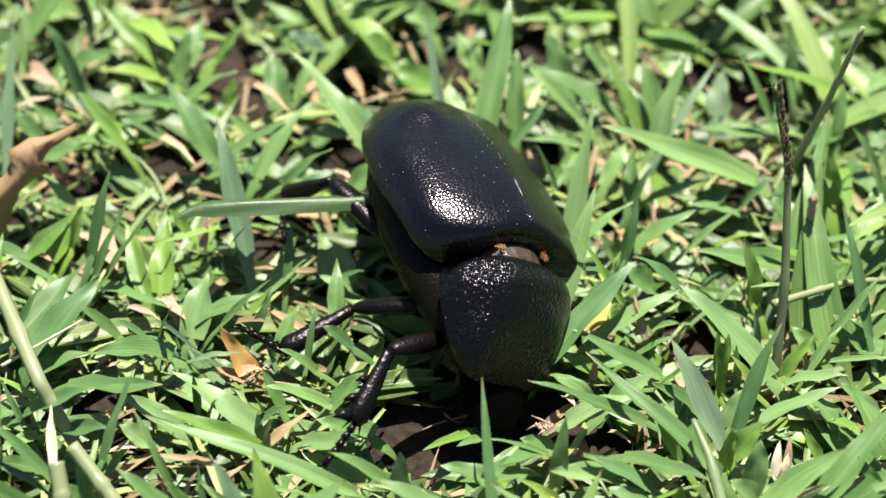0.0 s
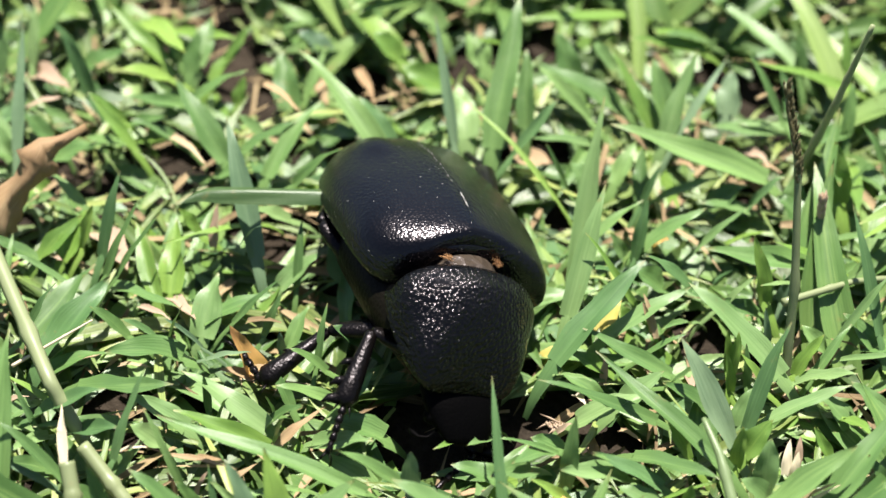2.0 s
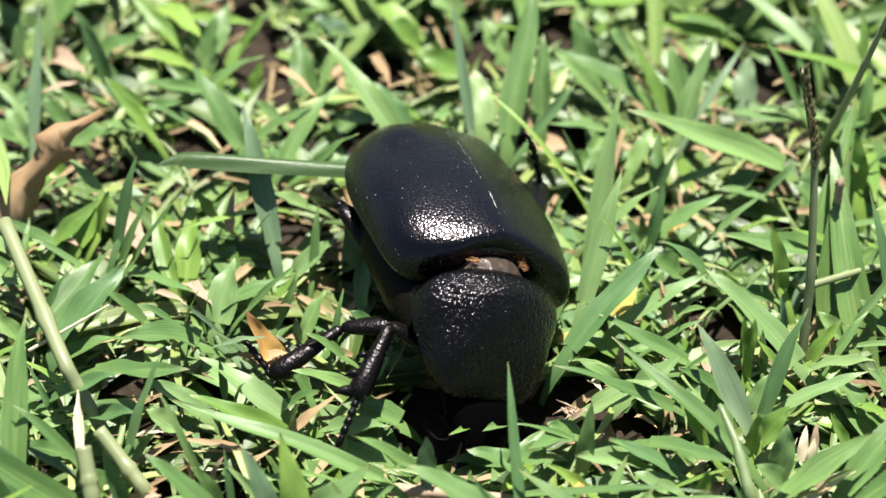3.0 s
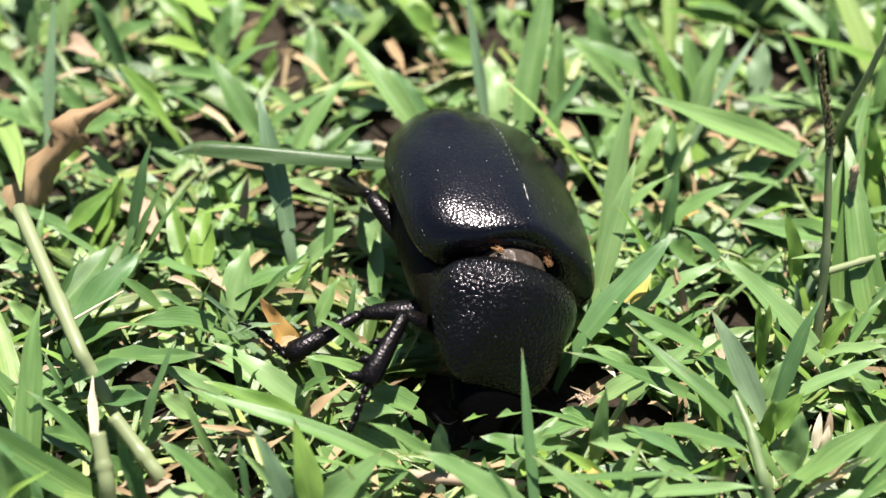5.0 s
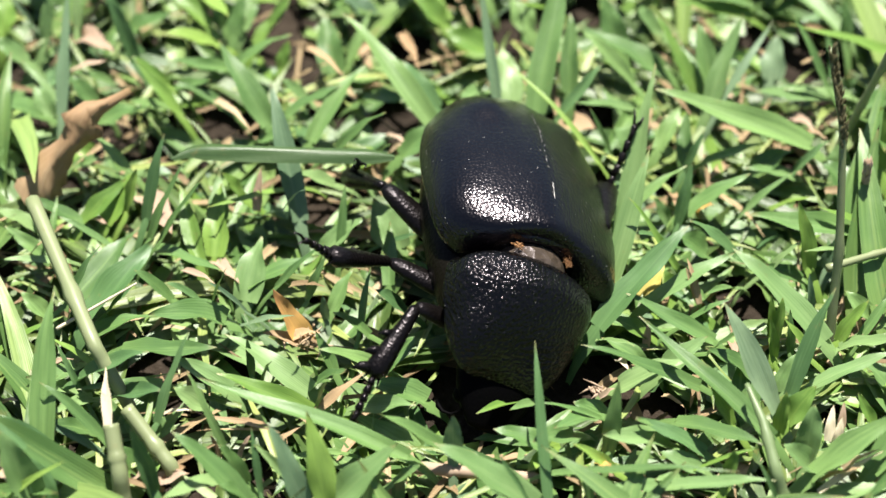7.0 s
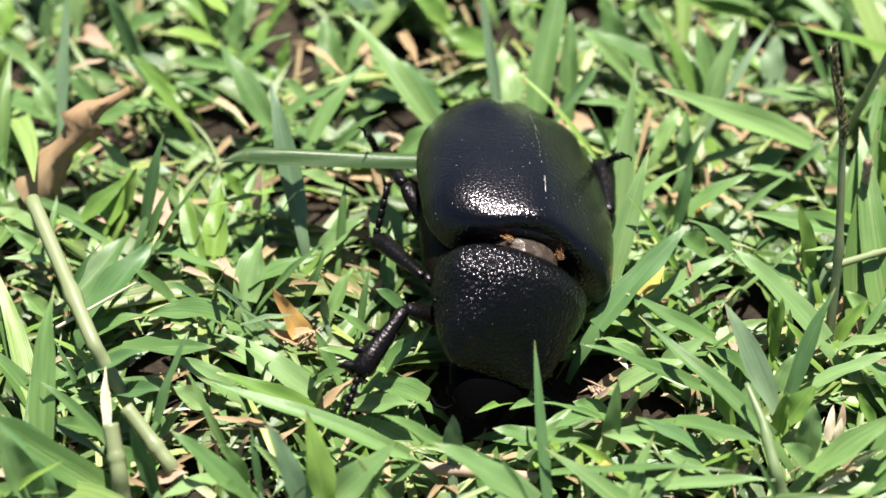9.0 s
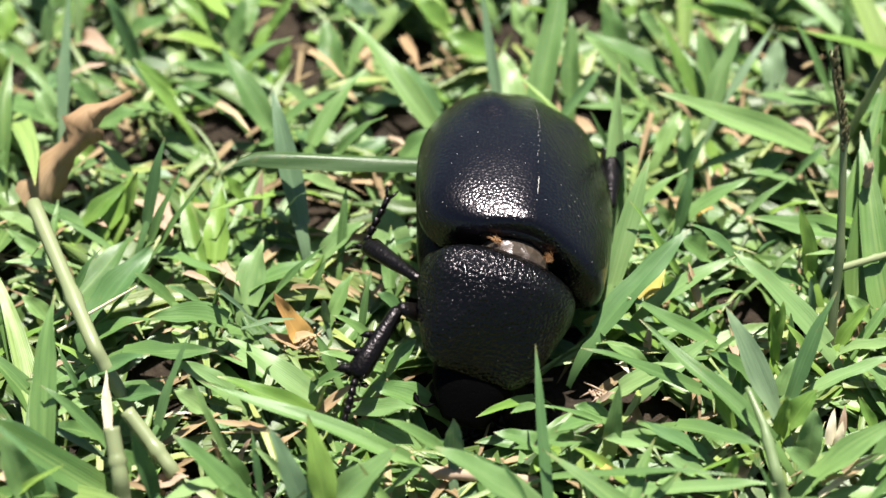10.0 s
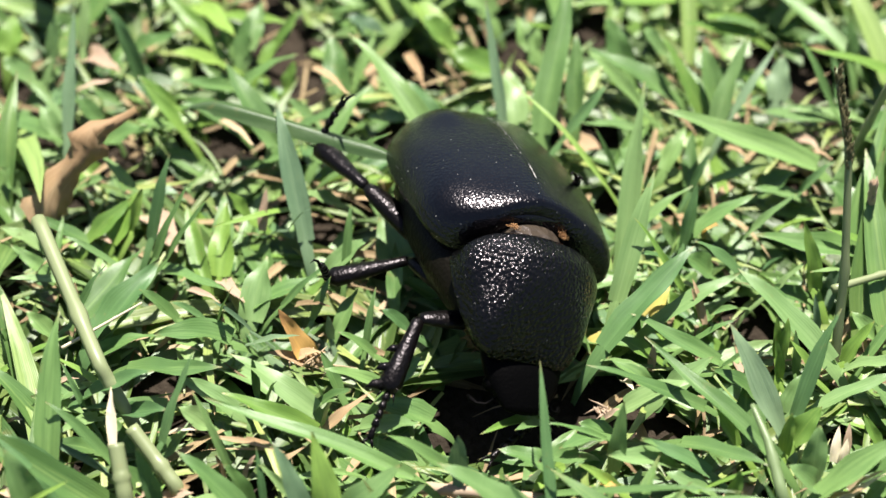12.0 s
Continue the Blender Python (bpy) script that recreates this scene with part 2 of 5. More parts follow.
# ---- ground: bare soil under the turf, one sheet to the horizon ----
def ground():
    n = 150
    lines = [math.sinh(6.8 * (2 * i / n - 1)) / math.sinh(6.8) * 300 for i in range(n + 1)]
    inner = [l for l in lines if abs(l) > 0.16]
    lines = sorted(inner + [-0.16 + 0.004 * i for i in range(81)])
    verts = []
    for y in lines:
        for x in lines:
            bump = noise.noise((x * 60, y * 60, 0.0)) * 0.0016 + noise.noise((x * 210, y * 210, 3.0)) * 0.0007
            verts.append((x, y, bump - 0.0005 if max(abs(x), abs(y)) < 2 else -0.0005))
    k = len(lines)
    faces = [(j * k + i, j * k + i + 1, j * k + k + i + 1, j * k + k + i) for j in range(k - 1) for i in range(k - 1)]
    me = bpy.data.meshes.new("ground")
    me.from_pydata(verts, [], faces)
    me.materials.append(SOIL)
    me.shade_smooth()
    tagged(new("ground", me), "dark brown lawn soil under the grass", "ground", kind="structure")


ground()


# ---- turf: the uncountable blades ----
def clear_of_beetle(p, low=4.5, grow=0.0):
    """Whether a point, in millimetres, is out of the room that the beetle crosses."""
    return p[2] < low or ((p[0] - 5.0) / (14.5 + grow)) ** 2 + ((p[1] - 1.5) / (25.0 + grow)) ** 2 > 1.0


def clear_of_legs(p):
    """Whether a point stays below the room that the legs sweep."""
    return p[2] < 6.5 or ((p[0] - 1.0) / 22.0) ** 2 + ((p[1] - 1.0) / 28.0) ** 2 > 1.0


# openings in the turf whose dark soil stands in for deep shadow pockets
GAPS = ((3.0, -17.5, 4.6), (8.5, -18.0, 3.5), (17.0, -15.0, 2.6), (25.0, -19.0, 2.2), (-29.0, -35.5, 2.6), (-21.0, -35.0, 2.0),
        (-56.8, 35.9, 3.0), (-50.1, 25.6, 2.0), (-30.0, 26.3, 3.0), (-42.8, 24.7, 2.0), (-23.0, 46.3, 3.0), (-17.7, 36.8, 2.6), (-4.7, 38.6, 3.0), (7.1, 44.4, 3.0), (17.7, 45.5, 2.4), (47.0, 37.0, 3.2), (41.8, 40.7, 2.4), (-6.1, 25.4, 2.2), (18.4, 26.4, 3.0), (36.7, -5.0, 2.2), (-15.7, 10.6, 2.0), (-33.4, -12.2, 2.0))


def bare(p):
    """Whether a point lies over a gap left in the turf, where dark soil shows in place of shade."""
    return any((p[0] - x) ** 2 + (p[1] - y) ** 2 < r * r for x, y, r in GAPS)


def in_patch(p):
    """Whether a point lies over the patch whose standing blades are laid one by one."""
    return -29 < p[1] < 38 and abs(p[0]) < 46 + 0.125 * p[1]


def near_camera_axis(p):
    """Keeps the air between the lens and the beetle free of tall random blades."""
    return p[2] > 13.0 and -34 < p[1] < -14 and -14 < p[0] < 24


def turf(name, material, label, x0, x1, y0, y1, per_cm2, length, width, lift, steps, hole=None, keep_out=False, seed=1, base_z=0.5):
    r = random.Random(seed)
    verts, faces, uvs = [], [], []
    count = int((x1 - x0) * (y1 - y0) / 100 * per_cm2 / 4)
    for _ in range(count):
        cx, cy = r.uniform(x0, x1), r.uniform(y0, y1)
        if hole and hole[0] < cx < hole[1] and hole[2] < cy < hole[3]:
            continue
        around = r.uniform(0, 2 * math.pi)
        for _k in range(4):
            around += r.uniform(0.9, 2.2)
            size = r.uniform(*length) * r.uniform(0.8, 1.1)
            rise = radians(r.uniform(*lift))
            z = base_z + r.uniform(0, 3.0)
            base = Vector((cx + r.gauss(0, 1.8), cy + r.gauss(0, 1.8), z))
            tip = base + Vector((math.cos(around) * math.cos(rise), math.sin(around) * math.cos(rise), math.sin(rise))) * size
            arch = size * r.uniform(0.0, 0.08)
            v, f, u = blade_sheet(base, tip, r.uniform(*width), arch, r.uniform(-1.3, 1.3), r.uniform(0.15, 0.6), steps, r.uniform(-0.18, 0.18))
            if hole is None and (not all(clear_of_beetle(p) for p in v) or any(near_camera_axis(p) or bare(p) for p in v)):
                continue
            if keep_out and any(in_patch(p) for p in v):
                continue
            o = len(verts)
            verts += v
            uvs += u
            faces += [tuple(o + i for i in q) for q in f]
    return tagged(new(name, sheet_mesh(name, verts, faces, uvs, material)), label, "grass", kind="stuff")


turf("turf", TURF, "dense lawn of short sunlit green grass blades", -110, 110, -90, 130, 3.7, (14, 30), (2.2, 4.1), (4, 36), 8,
     keep_out=True, seed=3)
turf("low_turf", TURF_LOW_SHADED, "low green grass blades flat on the soil, coloured darker for shade", -110, 110, -90, 130, 2.7, (10, 20), (1.7, 3.4), (-3, 7), 8, seed=5, base_z=0.0)
turf("low_turf", TURF, "bright low green grass blades close to the soil", 14, 80, -45, 55, 0.8, (8, 15), (1.4, 2.8), (-1, 5), 8, seed=21, base_z=1.0)
turf("outer_lawn", TURF_FAR, "green lawn grass round the patch", -480, 480, -480, 480, 1.6, (18, 38), (2.5, 4.5), (10, 50), 4,
     hole=(-108, 108, -88, 128), seed=8)


def litter():
    """Dry stalks and leaf scraps between the blades."""
    r = random.Random(12)
    verts, faces, uvs = [], [], []
    for _ in range(1600):
        base = Vector((r.uniform(-100, 100), r.uniform(-80, 120), r.uniform(0.5, 4.0) if r.random() < 0.96 else r.uniform(5.0, 7.0)))
        if base.x > 12 and base.y > 2 and r.random() < 0.5:
            continue
        a, size = r.uniform(0, 2 * math.pi), r.uniform(3, 12)
        tip = base + Vector((math.cos(a) * size, math.sin(a) * size, r.uniform(-1.5, 3.0)))
        v, f, u = blade_sheet(base, tip, r.choice((0.3, 0.4, 0.5, 0.7, 1.1)), r.uniform(-0.4, 1.0), r.uniform(-2, 2), r.uniform(0.1, 0.5), 4)
        if not all(clear_of_beetle(p, 5.0) for p in v) or (any(bare(p) for p in v) and r.random() < 0.5):
            continue
        o = len(verts)
        verts += v
        uvs += u
        faces += [tuple(o + i for i in q) for q in f]
    tagged(new("dry_litter", sheet_mesh("dry_litter", verts, faces, uvs, STRAW)), "tan dry straw scraps lying between the grass", "litter", kind="stuff")


litter()


# ---- tufts in the open patch round the beetle: each one a plant with its blades ----
LABELS = ("mid green grass blade", "dark blue-green grass blade", "broad pale green blade in full sun", "bright yellow-green young blade", "greyish weathered blade")


TUFT_MIX = (TUFT,) * 14 + (YELLOW, YELLOW, PALE, PALE, BLUISH, BLUISH, GREYISH, BROWN)


def small_tufts():
    r = random.Random(21)
    for _ in range(170):
        cx, cy = r.uniform(-50, 62), r.uniform(-30, 52)
        around, made = r.uniform(0, 2 * math.pi), []
        for _k in range(5):
            around += r.uniform(0.7, 1.9)
            size, rise = r.uniform(8, 17), radians(r.uniform(-3, 11))
            base = Vector((r.gauss(0, 1.5), r.gauss(0, 1.5), r.uniform(0.3, 2.0)))
            tip = base + Vector((math.cos(around) * math.cos(rise), math.sin(around) * math.cos(rise), math.sin(rise))) * size
            v, f, u = blade_sheet(base, tip, r.uniform(2.0, 3.7), size * r.uniform(0.0, 0.06), r.uniform(-1.3, 1.3), r.uniform(0.15, 0.6), 8, r.uniform(-0.18, 0.18))
            if all(clear_of_beetle(p + Vector((cx, cy, 0))) and clear_of_legs(p + Vector((cx, cy, 0))) and not bare(p + Vector((cx, cy, 0))) for p in v):
                made.append((v, f, u))
        if made:
            plant = tagged(new("grass_tuft"), "low tuft of short green grass blades", "grass", "grass tufts")
            plant.location = (cx * MM, cy * MM, 0)
            for v, f, u in made:
                new("blade", sheet_mesh("blade", v, f, u, r.choice(TUFT_MIX))).parent = plant


small_tufts()


def wisps():
    """Thin leaf ends, side shoots and stalk bits that fill the turf between the broad blades."""
    r = random.Random(33)
    kinds = {"fresh": [[], [], []], "faded": [[], [], []]}
    for _ in range(800):
        base = Vector((r.uniform(-56, 68), r.uniform(-34, 58), r.uniform(1.0, 4.5)))
        a, rise, size = r.uniform(0, 2 * math.pi), radians(r.uniform(-4, 16)), r.uniform(4, 13)
        tip = base + Vector((math.cos(a) * math.cos(rise), math.sin(a) * math.cos(rise), math.sin(rise))) * size
        v, f, u = blade_sheet(base, tip, r.uniform(0.35, 1.1), size * r.uniform(0.0, 0.08), r.uniform(-1.5, 1.5), r.uniform(0.1, 0.5), 6, r.uniform(-0.2, 0.2))
        if not all(clear_of_beetle(p) and clear_of_legs(p) for p in v) or any(bare(p) for p in v):
            continue
        verts, faces, uvs = kinds["fresh" if r.random() < 0.86 else "faded"]
        o = len(verts)
        verts += v
        uvs += u
        faces += [tuple(o + i for i in k) for k in f]
    for key, name, material, label in (("fresh", "grass_shoots", TURF_SHOOT, "thin fresh green shoots between the blades"),
                                       ("faded", "faded_stalks", STRAW, "thin faded tan stalks between the blades")):
        tagged(new(name, sheet_mesh(name, *kinds[key], material)), label, "grass", kind="stuff")


wisps()

TUFTS = {}


def blade(base, tip, width, arch, tone, bend=0.0):
    """One blade that stands out, in millimetres, as a part of the tuft that grows there."""
    cell = (round(base[0] / 14), round(base[1] / 12))
    if cell not in TUFTS:
        TUFTS[cell] = tagged(new("grass_tuft"), "tuft of broad sunlit lawn grass blades", "grass", "grass tufts")
        TUFTS[cell].location = (base[0] * MM, base[1] * MM, 0)
    plant = TUFTS[cell]
    chance = random.Random(base[0] * 31 + base[1] * 17)
    v, f, u = blade_sheet((0, 0, 0), Vector(tip) - Vector(base), width, arch, chance.uniform(-0.5, 0.5), chance.uniform(0.12, 0.5), 12, bend)
    # the sheath from which it grows
    flat = Vector((tip[0] - base[0], tip[1] - base[1], 0)).normalized() * base[2] * 0.7
    foot = Vector((0, 0, 0.4 - base[2])) - flat
    bend = Vector((0, 0, -base[2] * 0.35)) - flat * 0.75
    side = Vector((-flat.y, flat.x, 0)).normalized()
    o = len(v)
    for k in range(5):
        t = k / 4
        p = foot * (1 - t) ** 2 + bend * 2 * t * (1 - t)
        w = 0.35 + (width * 0.3 - 0.35) * t
        v += [p - side * w, p + Vector((0, 0, 0.25)), p + side * w]
        u += [(0.0, 0.0), (0.5, 0.0), (1.0, 0.0)]
    f += [(o + k * 3 + j, o + k * 3 + j + 1, o + k * 3 + j + 4, o + k * 3 + j + 3) for k in range(4) for j in (0, 1)]
    ob = new("blade", sheet_mesh("blade", v, f, u, TONES[tone]))
    ob.parent = plant
    ob.location = Vector(base) * MM - plant.location
    return tagged(ob, LABELS[tone])


def lone_leaf(name, base, tip, width, arch, material, label, category):
    """A leaf that lies or stands by itself, with its origin at its foot."""
    v, f, u = blade_sheet((0, 0, 0), Vector(tip) - Vector(base), width, arch, 0.5, 0.3, 12)
    ob = new(name, sheet_mesh(name, v, f, u, material))
    ob.location = Vector(base) * MM
    return tagged(ob, label, category)


blade((-47.9, 22.9, 6.7), (-47.1, 35.8, 16.7), 1.6, 0.6, 4)
blade((-51.7, 37.2, 5.9), (-50.5, 40.8, 11.1), 1.8, 0.5, 2)
blade((-39.7, 32.7, 6.6), (-42.7, 35.7, 15.6), 2.0, 0.6, 1, -0.08)
blade((-53.7, 39.3, 6.4), (-55.9, 40.2, 10.7), 0.8, 0.5, 4)
blade((-57.6, 39.4, 4.8), (-57.1, 44.0, 7.5), 3.4, 0.3, 3)
blade((-29.7, 36.3, 6.0), (-35.8, 34.6, 10.0), 2.1, 0.5, 3)
blade((-41.5, 39.9, 4.1), (-35.3, 40.3, 7.5), 3.2, 0.3, 0)
blade((-54.0, 34.0, 4.8), (-57.5, 35.1, 8.2), 3.2, 0.3, 2)
blade((-50.3, 23.0, 6.3), (-55.7, 22.0, 9.9), 1.6, 0.5, 0)
blade((-50.4, 24.8, 4.6), (-56.8, 25.5, 8.1), 3.0, 0.3, 0)
blade((-49.5, 24.3, 4.9), (-52.0, 27.7, 7.3), 2.4, 0.3, 2)
blade((-53.7, 21.0, 4.6), (-56.0, 22.1, 8.0), 3.1, 0.3, 3)
blade((-48.4, 26.8, 4.2), (-53.8, 31.5, 7.8), 1.1, 0.3, 2)
blade((-44.4, 26.8, 4.9), (-47.5, 28.6, 8.2), 2.2, 0.3, 0)
blade((-42.7, 30.8, 4.3), (-47.0, 28.9, 8.3), 1.4, 0.3, 2)
blade((-33.6, 24.2, 6.1), (-38.7, 28.5, 10.8), 1.7, 0.5, 3)
blade((-35.1, 28.5, 6.3), (-39.4, 29.8, 10.3), 1.4, 0.5, 3)
blade((-42.9, 24.2, 4.6), (-36.6, 23.4, 7.7), 2.8, 0.3, 0)
blade((-34.7, 26.4, 4.3), (-39.4, 23.9, 8.2), 1.9, 0.3, 0)
blade((-34.9, 29.7, 4.0), (-29.3, 27.8, 8.0), 2.0, 0.3, 0)
blade((-27.9, 33.1, 4.3), (-35.0, 31.4, 7.8), 1.9, 0.3, 0)
blade((-27.8, 26.3, 4.5), (-34.1, 27.9, 7.6), 1.6, 0.3, 0)
blade((-38.8, 14.0, 6.5), (-43.0, 16.7, 9.9), 1.4, 0.5, 0)
blade((-35.8, 5.6, 6.9), (-33.3, 11.6, 15.8), 1.6, 0.6, 1)
blade((-46.1, 15.8, 4.3), (-41.7, 14.7, 7.6), 2.3, 0.3, 2)
blade((-53.5, 15.8, 4.3), (-55.3, 16.1, 7.9), 3.1, 0.3, 2)
blade((-48.7, 23.0, 2.9), (-56.3, 20.4, 4.5), 2.0, 0.1, 0)
blade((-33.4, 47.7, 5.6), (-27.5, 37.0, 10.0), 3.2, 0.5, 3)
blade((-21.8, 21.7, 6.3), (-28.3, 30.5, 12.6), 3.1, 0.5, 0, 0.05)
blade((-17.3, 5.4, 6.7), (-21.0, 19.2, 17.4), 2.7, 0.6, 4)
blade((-26.5, 33.0, 5.7), (-19.3, 33.9, 10.3), 1.9, 0.5, 0)
blade((-27.3, 39.0, 4.7), (-26.2, 43.2, 8.3), 2.4, 0.3, 0)
blade((-24.2, 36.9, 5.0), (-20.1, 41.7, 8.1), 2.2, 0.3, 3)
blade((-19.6, 23.0, 6.5), (-12.8, 25.2, 9.7), 2.0, 0.5, 0)
blade((-16.5, 19.2, 5.8), (-9.7, 28.0, 10.9), 2.3, 0.5, 0, 0.06)
blade((-17.0, 27.3, 4.4), (-20.5, 27.9, 8.3), 1.9, 0.3, 2)
blade((-1.5, 21.6, 7.1), (-12.7, 33.9, 14.4), 2.8, 0.6, 0)
blade((-0.9, 25.0, 5.8), (-5.2, 29.4, 9.9), 2.3, 0.5, 1)
blade((-2.4, 30.1, 5.9), (-6.2, 29.4, 9.9), 1.1, 0.5, 0)
blade((-12.1, 34.4, 4.4), (-9.4, 40.2, 8.4), 1.4, 0.3, 0)
blade((-9.9, 42.5, 4.3), (-13.3, 44.3, 7.2), 3.2, 0.3, 4)
blade((-14.1, 32.7, 4.0), (-15.6, 40.3, 7.4), 3.6, 0.3, 0)
blade((-10.4, 27.0, 4.8), (-4.6, 25.2, 7.6), 3.1, 0.3, 0)
blade((-13.1, 17.0, 6.8), (-7.0, 17.2, 13.5), 1.8, 0.6, 0)
blade((-0.2, 39.3, 6.5), (-3.6, 41.0, 10.2), 3.3, 0.5, 3)
blade((-5.1, 16.8, 5.7), (0.5, 19.3, 9.8), 3.0, 0.5, 0)
blade((-8.5, 17.8, 4.2), (-6.5, 17.0, 8.0), 1.1, 0.3, 0)
blade((-20.9, 33.6, 4.1), (-19.9, 35.7, 7.2), 1.9, 0.3, 3)
blade((-23.6, 20.6, 4.2), (-18.2, 18.5, 8.4), 2.3, 0.3, 0)
blade((-28.7, 41.6, 4.5), (-29.5, 42.8, 8.1), 3.6, 0.3, 0)
blade((6.8, 24.0, 6.9), (4.5, 35.8, 17.8), 1.4, 0.6, 4)
blade((11.7, 22.9, 7.0), (15.4, 40.6, 17.6), 3.6, 0.6, 0)
blade((16.0, 27.6, 5.9), (16.2, 36.2, 11.7), 2.5, 0.5, 0)
blade((14.1, 21.6, 6.9), (19.7, 25.4, 13.7), 1.7, 0.6, 1, -0.05)
blade((19.2, 14.0, 7.4), (7.1, 25.9, 14.4), 0.7, 0.6, 3, -0.03)
blade((23.9, 28.2, 7.0), (16.8, 32.2, 13.4), 1.7, 0.6, 0)
blade((28.0, 31.7, 5.8), (17.1, 35.8, 10.0), 3.1, 0.5, 0, 0.06)
blade((6.1, 35.6, 4.2), (0.1, 37.5, 7.5), 4.0, 0.3, 3)
blade((11.1, 40.2, 4.9), (8.7, 43.9, 7.4), 3.2, 0.3, 0)
blade((14.9, 43.8, 4.1), (9.6, 41.7, 8.3), 1.0, 0.3, 3)
blade((8.4, 26.6, 5.0), (7.5, 34.0, 7.7), 4.1, 0.3, 2)
blade((22.5, 35.1, 6.4), (20.1, 39.3, 11.8), 3.2, 0.5, 0)
blade((28.2, 37.5, 6.3), (24.7, 38.1, 10.6), 2.9, 0.5, 2)
blade((29.2, 31.9, 4.5), (23.1, 30.3, 7.3), 0.9, 0.3, 3)
blade((20.8, 16.8, 5.7), (17.9, 19.2, 12.0), 0.7, 0.5, 0)
blade((23.9, 25.9, 4.9), (16.3, 24.3, 7.6), 1.5, 0.3, 2)
blade((23.6, 18.2, 4.8), (21.0, 19.9, 8.0), 3.2, 0.3, 2)
blade((5.1, 29.2, 4.5), (2.1, 24.7, 8.0), 1.9, 0.3, 2)
blade((45.2, 16.8, 7.2), (25.9, 20.8, 13.7), 3.5, 0.6, 0)
blade((33.9, 27.8, 6.4), (32.1, 34.0, 12.6), 2.7, 0.5, 0)
blade((33.3, 24.9, 5.6), (37.9, 34.3, 13.2), 2.5, 0.5, 2)
blade((34.6, 24.2, 6.5), (41.7, 33.8, 12.7), 1.2, 0.5, 4)
blade((32.4, 27.3, 5.5), (26.7, 35.4, 12.9), 1.9, 0.5, 3)
blade((34.0, 27.4, 5.0), (29.0, 36.4, 8.0), 1.6, 0.3, 0)
blade((42.1, 31.7, 4.1), (43.1, 36.6, 7.4), 3.2, 0.3, 4)
blade((39.9, 40.8, 6.1), (29.6, 39.3, 10.4), 2.1, 0.5, 3)
blade((40.7, 42.4, 6.2), (34.0, 39.9, 10.8), 1.8, 0.5, 2)
blade((58.4, 33.6, 6.7), (43.5, 32.5, 13.4), 1.7, 0.6, 3, 0.05)
blade((52.1, 37.6, 6.4), (40.3, 49.0, 9.7), 2.3, 0.5, 2)
blade((48.5, 27.1, 7.4), (43.7, 32.3, 15.4), 1.0, 0.6, 0)
blade((49.1, 28.0, 4.8), (39.1, 25.5, 8.3), 2.7, 0.3, 2)
blade((51.9, 27.9, 4.9), (42.9, 26.8, 7.4), 1.4, 0.3, 2)
blade((58.8, 39.5, 4.3), (52.8, 39.4, 8.3), 3.2, 0.3, 2)
blade((52.0, 36.3, 6.3), (51.5, 39.5, 11.4), 1.6, 0.5, 0)
blade((53.9, 13.6, 7.0), (52.9, 16.5, 15.0), 3.2, 0.6, 3)
blade((43.5, 14.6, 5.5), (47.4, 15.5, 10.4), 1.2, 0.5, 1)
blade((29.7, 16.2, 4.5), (30.4, 22.3, 8.2), 2.1, 0.3, 0)
blade((29.7, 13.9, 6.1), (31.9, 16.4, 10.9), 1.1, 0.5, 1)
blade((26.8, 18.8, 4.8), (29.7, 23.7, 7.8), 2.3, 0.3, 0)
blade((32.4, 16.7, 4.8), (39.8, 17.0, 8.2), 1.4, 0.3, 0)
blade((38.5, 15.4, 4.5), (43.2, 16.2, 7.7), 3.1, 0.3, 0)
blade((48.7, 15.5, 4.3), (49.3, 17.7, 7.5), 3.1, 0.3, 2)
blade((57.2, 27.4, 5.0), (51.7, 23.6, 7.3), 2.8, 0.3, 0)
blade((-41.5, -9.5, 5.6), (-34.0, -0.4, 10.4), 4.3, 0.5, 1, -0.05)
blade((-43.9, -5.6, 4.9), (-36.4, 3.6, 7.8), 3.2, 0.3, 0)
blade((-44.1, -7.7, 6.9), (-39.2, -6.1, 15.9), 1.4, 0.6, 1)
blade((-35.0, 2.1, 7.3), (-30.6, 7.1, 15.4), 1.2, 0.6, 0)
blade((-33.7, 1.8, 7.4), (-28.5, 6.0, 13.6), 0.9, 0.6, 0)
blade((-38.4, 7.5, 5.8), (-36.8, 9.4, 11.8), 1.8, 0.5, 3)
blade((-41.0, 7.0, 4.4), (-37.8, 12.2, 8.2), 2.6, 0.3, 3)
blade((-43.9, 6.7, 4.2), (-38.5, 11.0, 8.2), 2.7, 0.3, 3)
blade((-39.3, 1.8, 5.7), (-45.8, 3.5, 9.9), 1.0, 0.5, 2)
blade((-29.3, 0.7, 4.5), (-32.1, 10.6, 7.6), 2.2, 0.3, 3)
blade((-27.6, 1.6, 4.5), (-26.9, 10.2, 8.3), 3.0, 0.3, 3)
blade((-47.3, 3.2, 4.7), (-46.8, 9.1, 7.2), 0.9, 0.3, 0)
blade((-44.0, 7.1, 4.5), (-50.3, 8.3, 7.8), 2.0, 0.3, 0)
blade((-49.6, 6.2, 4.5), (-54.3, 7.1, 7.3), 2.0, 0.3, 2)
blade((-48.2, 1.5, 4.8), (-52.5, 3.9, 7.6), 1.8, 0.3, 0)
blade((-44.7, 0.5, 5.0), (-53.1, -1.6, 8.0), 1.0, 0.3, 2)
blade((-35.2, 3.0, 4.7), (-25.8, -3.5, 7.9), 1.9, 0.3, 0)
blade((-31.9, -6.1, 5.8), (-36.0, -5.4, 10.8), 1.9, 0.5, 0)
